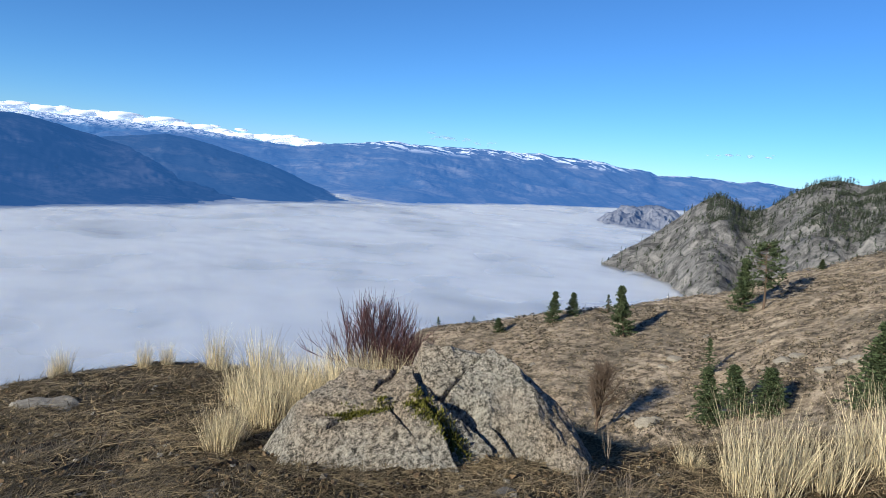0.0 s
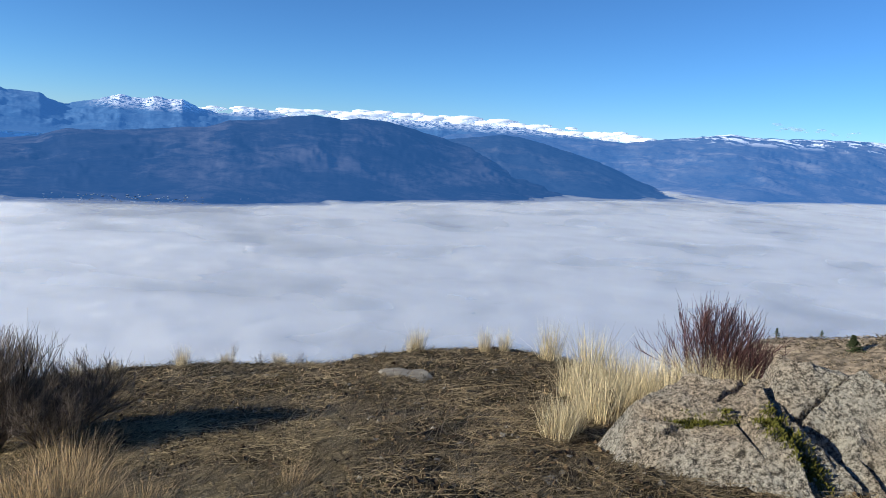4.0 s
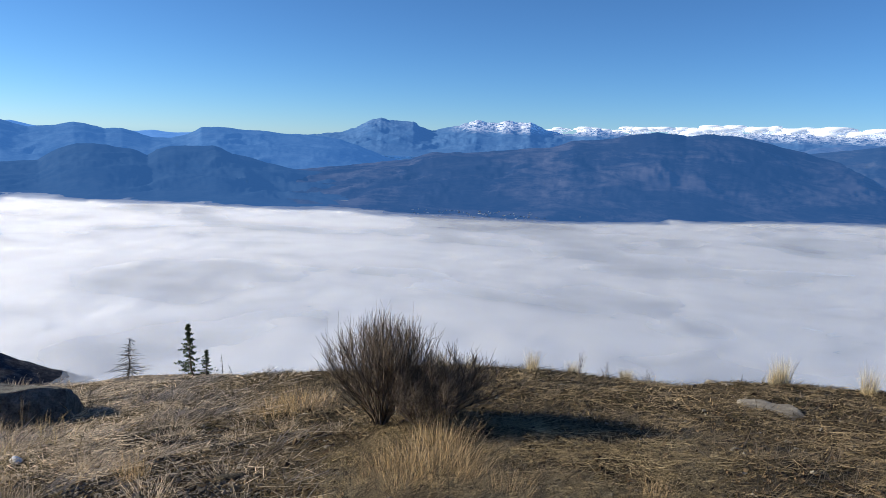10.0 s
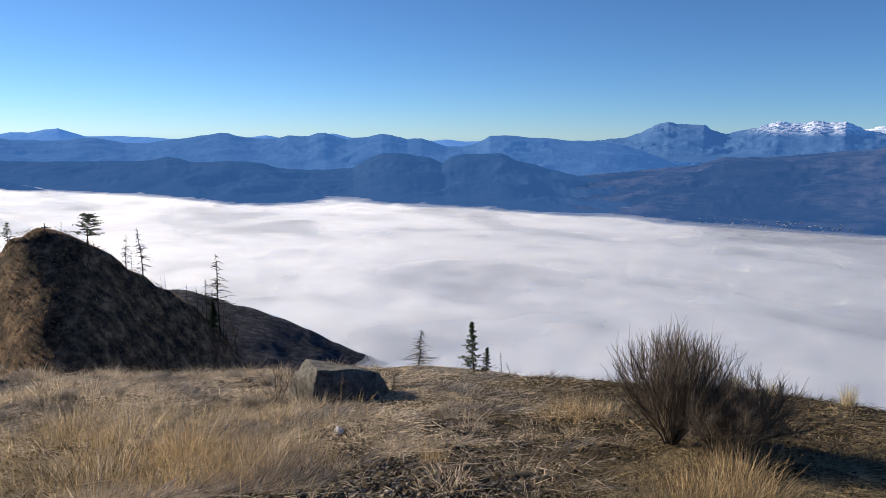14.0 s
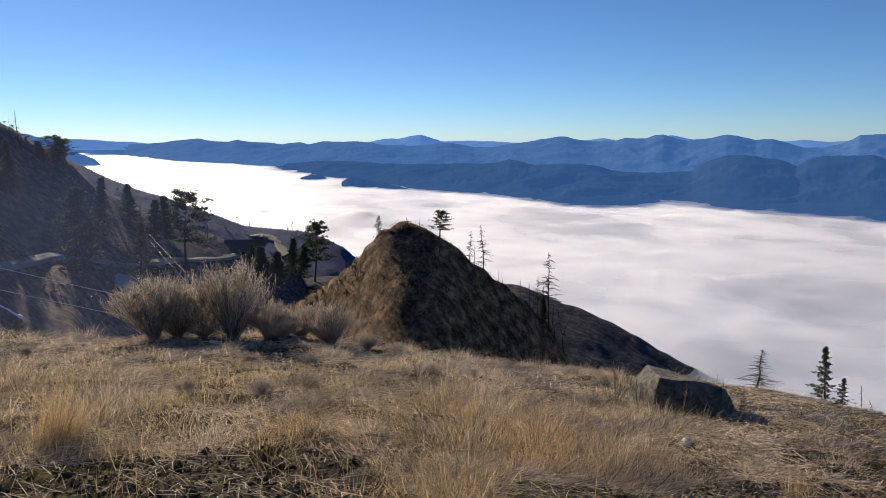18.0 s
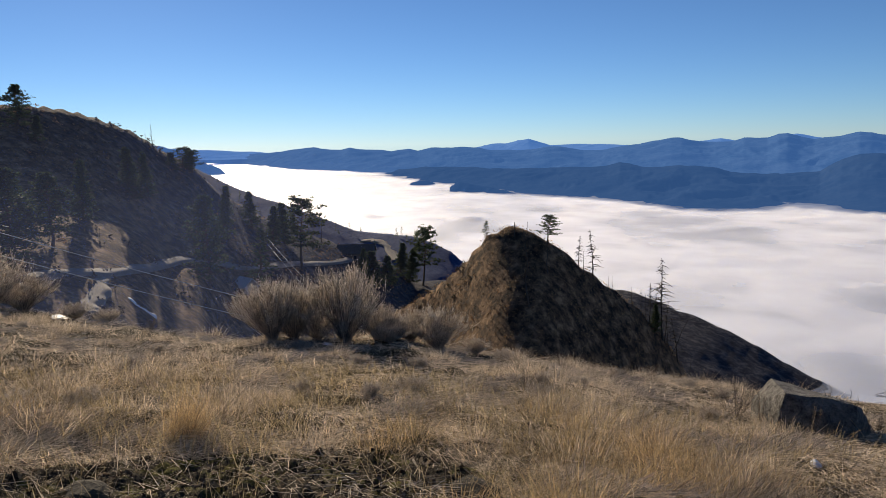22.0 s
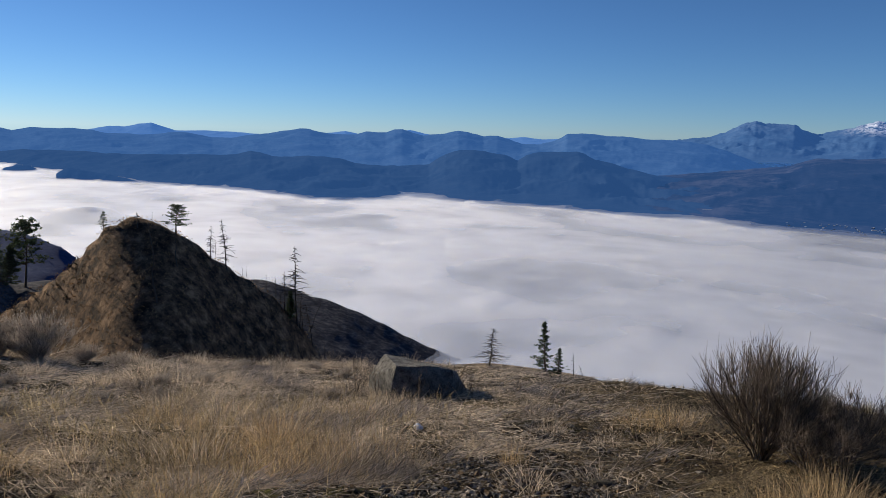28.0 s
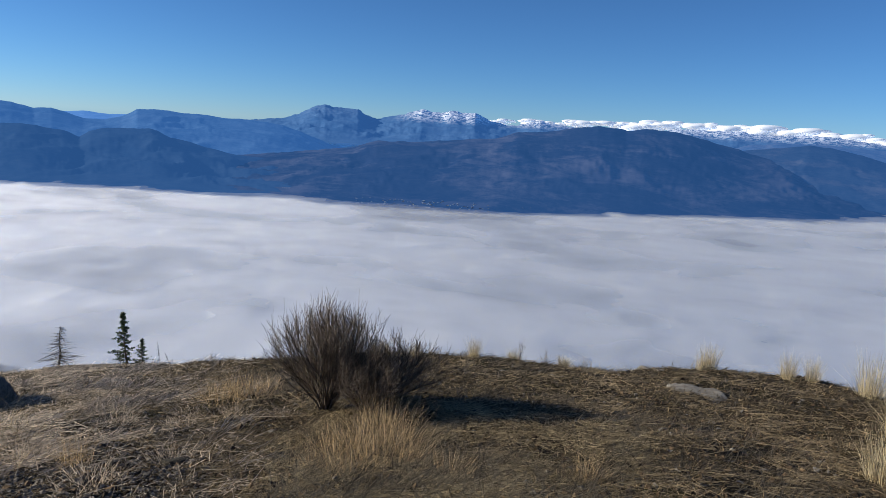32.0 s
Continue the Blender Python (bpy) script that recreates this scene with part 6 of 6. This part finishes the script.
# ---- brush, far woods and broken rock on the slopes ----
def clumps(name, label, category, az0, az1, d0, d1, n, size, height, per, material, seed, keep=None, flat=0.0):
    rng = np.random.RandomState(seed)
    az, d = az0 + (az1 - az0) * rng.rand(n), d0 + (d1 - d0) * rng.rand(n) ** 0.8
    x, y = d * np.sin(np.radians(az)), d * np.cos(np.radians(az))
    if keep:
        ok = fbm(x / keep, y / keep, seed, 3) > 0.02
        az, d, x, y = az[ok], d[ok], x[ok], y[ok]
    z = land(az, d) + EYE
    ok = z > FOG + EYE - 3
    x, y, z = x[ok], y[ok], z[ok]
    n = len(x)
    s = 0.5 + 0.9 * rng.rand(n)
    c = np.repeat(np.stack([x, y, z], -1), per, 0)
    k = rng.rand(n * per)
    r = np.repeat(s, per) * size * (1 - k * 0.8 * (height > 2 * size))
    ang = rng.rand(n * per) * 6.283
    rad = np.sqrt(rng.rand(n * per)) * r
    c = c + np.stack([np.cos(ang) * rad, np.sin(ang) * rad, k * height * np.repeat(s, per)], -1)
    V, F = quads(c, size * (0.35 + 0.3 * rng.rand(n * per)), rng, flat)
    ob = new(name, mesh_np(name, V, F, material, smooth=False))
    tagged(ob, label, category, kind="stuff")


M_WOODS = speckled("dark_far_woods", (0.014, 0.02, 0.014), (0.06, 0.075, 0.045), 0.1, 0.95, 2, 0.2, per_island=True)
M_BRUSH = speckled("dull_brush", (0.03, 0.027, 0.02), (0.14, 0.115, 0.08), 0.5, 0.95, 5, 0.2, per_island=True, sheer=0.3)
M_TUSSOCK = speckled("far_dry_tussocks", (0.17, 0.135, 0.09), (0.38, 0.305, 0.21), 0.5, 0.95, 5, 0.2, per_island=True, sheer=0.3)
clumps("hillside_brush", "low dull brush scattered over the open slope", "brush", 46, 88, 60, 262, 15000, 0.42, 0.45, 7, M_BRUSH, 3, keep=22)
clumps("hillside_tussocks", "dry grass tussocks over the open slope", "grass", 46, 88, 60, 262, 13000, 0.45, 0.3, 6, M_TUSSOCK, 4)
clumps("slope_brush", "dark brush over the steep slope", "brush", -98, -60, 110, 300, 3600, 0.7, 0.7, 7, M_BRUSH, 5, keep=26)
M_RUST = speckled("rusty_dry_tussocks", (0.15, 0.09, 0.05), (0.42, 0.27, 0.15), 0.3, 0.95, 5, 0.2, per_island=True, sheer=0.3)
clumps("slope_tussocks", "dry grass tussocks over the steep slope", "grass", -98, -60, 110, 330, 5000, 0.55, 0.4, 6, M_RUST, 6, keep=36)
M_KNOLLGRASS = speckled("golden_knoll_grass", (0.12, 0.075, 0.035), (0.50, 0.33, 0.17), 0.12, 0.95, 3, 0.2, per_island=True, sheer=0.1)
clumps("knoll_grass", "dry grass tussocks over the knoll", "grass", -70, -40, 105, 185, 9000, 0.26, 0.35, 6, M_KNOLLGRASS, 7)
clumps("far_woods", "scattered pines over the rocky hill", "trees", 61, 88, 560, 800, 1500, 1.2, 5.0, 20, M_WOODS, 8)
clumps("far_woods", "dark pines capping the nearer rocky summit", "trees", 68.8, 72.8, 700, 800, 700, 1.1, 5.0, 16, M_WOODS, 10)
clumps("far_woods", "dark pines in the saddle and on the higher summit", "trees", 73.2, 88, 600, 800, 5200, 1.1, 5.0, 16, M_WOODS, 11, keep=80)
clumps("far_woods", "scattered pines along the far shoulder", "trees", -84, -62, 380, 660, 320, 1.1, 4.6, 20, M_NEEDLE, 9, keep=50)

# outcrops on the open slope
for i, (az, d, s) in enumerate([(66.5, 128, 2.6), (67.3, 130, 2.2), (68.0, 165, 2.4), (67.2, 160, 1.8), (75.5, 150, 2.4), (76.5, 152, 2.2), (78.5, 140, 2.4), (79.4, 142, 2.2), (73.8, 170, 1.8), (64.8, 132, 1.6), (80.4, 138, 2.0), (70, 185, 1.6), (57, 165, 1.4)]):
    stone(az, d, (s * 1.6, s * 1.3, s), 60 + i, "outcrop", "weathered rock outcrop on the dry slope", M_STONE, "outcrops on the open slope", turn=i * 47, level=3)

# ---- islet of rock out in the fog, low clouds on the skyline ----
# haze over the headland is likewise put into its colours and glow
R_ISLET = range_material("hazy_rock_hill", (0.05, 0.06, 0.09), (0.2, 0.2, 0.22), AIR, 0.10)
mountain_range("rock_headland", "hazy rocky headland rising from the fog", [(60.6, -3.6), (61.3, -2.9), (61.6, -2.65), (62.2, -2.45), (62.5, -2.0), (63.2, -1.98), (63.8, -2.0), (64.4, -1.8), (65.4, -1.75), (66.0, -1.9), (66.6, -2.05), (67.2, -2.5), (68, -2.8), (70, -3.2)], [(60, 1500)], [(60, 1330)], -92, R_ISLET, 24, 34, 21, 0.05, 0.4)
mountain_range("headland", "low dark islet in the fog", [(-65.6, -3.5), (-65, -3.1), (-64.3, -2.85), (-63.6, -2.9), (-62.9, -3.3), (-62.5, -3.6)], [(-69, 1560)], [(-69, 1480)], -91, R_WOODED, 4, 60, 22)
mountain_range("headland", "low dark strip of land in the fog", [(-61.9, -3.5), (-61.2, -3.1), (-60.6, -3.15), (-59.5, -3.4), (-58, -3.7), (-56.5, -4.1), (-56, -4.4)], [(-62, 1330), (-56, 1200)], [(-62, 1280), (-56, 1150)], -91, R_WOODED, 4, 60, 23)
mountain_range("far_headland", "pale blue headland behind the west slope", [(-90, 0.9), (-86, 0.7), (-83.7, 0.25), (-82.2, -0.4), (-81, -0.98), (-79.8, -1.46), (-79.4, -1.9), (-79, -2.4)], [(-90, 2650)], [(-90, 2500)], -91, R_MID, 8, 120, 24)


def cloud_bank(name, label, knots, d, n, size, seed, material):
    rng = np.random.RandomState(seed)
    bm = bmesh.new()
    bmesh.ops.create_icosphere(bm, subdivisions=2, radius=1)
    co = np.array([v.co for v in bm.verts])
    fc = np.array([[v.index for v in f.verts] for f in bm.faces])
    bm.free()
    k = np.array(knots)
    P = []
    for i in range(n):
        az = k[0, 0] + (k[-1, 0] - k[0, 0]) * rng.rand()
        el = np.interp(az, k[:, 0], k[:, 1]) + 0.14 * rng.randn()
        thick = np.interp(az, k[:, 0], k[:, 2])
        s = size * thick * (0.4 + rng.rand() ** 2)
        c = co * (1 + 0.35 * fbm(co[:, 0] * 1.8 + i, co[:, 1] * 1.8 + co[:, 2] * 1.3, i % 50, 3))[:, None]
        c = c * s * np.array([2.6, 1.6, 0.52])
        h = heading(az) * d
        P.append(c + np.array([h.x, h.y, d * math.tan(radians(el)) + EYE]))
    F = (fc[None] + (np.arange(n) * len(co))[:, None, None]).reshape(-1, 3)
    ob = new(name, mesh_np(name, np.concatenate(P), F, material))
    tagged(ob, label, "cloud", kind="structure")


M_CLOUD, _nt, _b = mat("low_cloud", 1.0, 0.0)
_b.inputs["Base Color"].default_value = (0.9, 0.9, 0.92, 1)
# a faint blue-white glow added to brighten the cloud's dim sides
_b.inputs["Emission Color"].default_value = (0.75, 0.83, 1.0, 1)
_b.inputs["Emission Strength"].default_value = 0.2
M_WISP, _nt, _b = mat("thin_cloud", 1.0, 0.0)
_b.inputs["Base Color"].default_value = (0.6, 0.62, 0.68, 1)
_n = noise_tex(_nt, coords(_nt), 0.02, 5, 0.6)
_nt.links.new(scalar(_nt, 'MULTIPLY', _n, 0.32), _b.inputs["Alpha"])
cloud_bank("cloud_bank", "low white cumulus lying along the snowy skyline", [(3.5, 0.75, .5), (8, 0.85, .8), (13.8, 1.0, 1), (18, 1.25, 1.1), (24, 1.15, 1.2), (31, 0.8, 1.1), (37, 0.6, .9), (41, 0.3, .3)], 4100, 330, 24, 3, M_CLOUD)
cloud_bank("cloud_wisp", "thin grey cloud streak in the blue sky", [(47, 2.0, .5), (50, 2.0, .8), (53, 1.9, .4)], 4200, 16, 18, 5, M_WISP)
cloud_bank("cloud_wisp", "thin grey cloud streak in the blue sky", [(68, 2.4, .3), (71, 2.6, .8), (73, 2.5, .4)], 4200, 12, 18, 7, M_WISP)
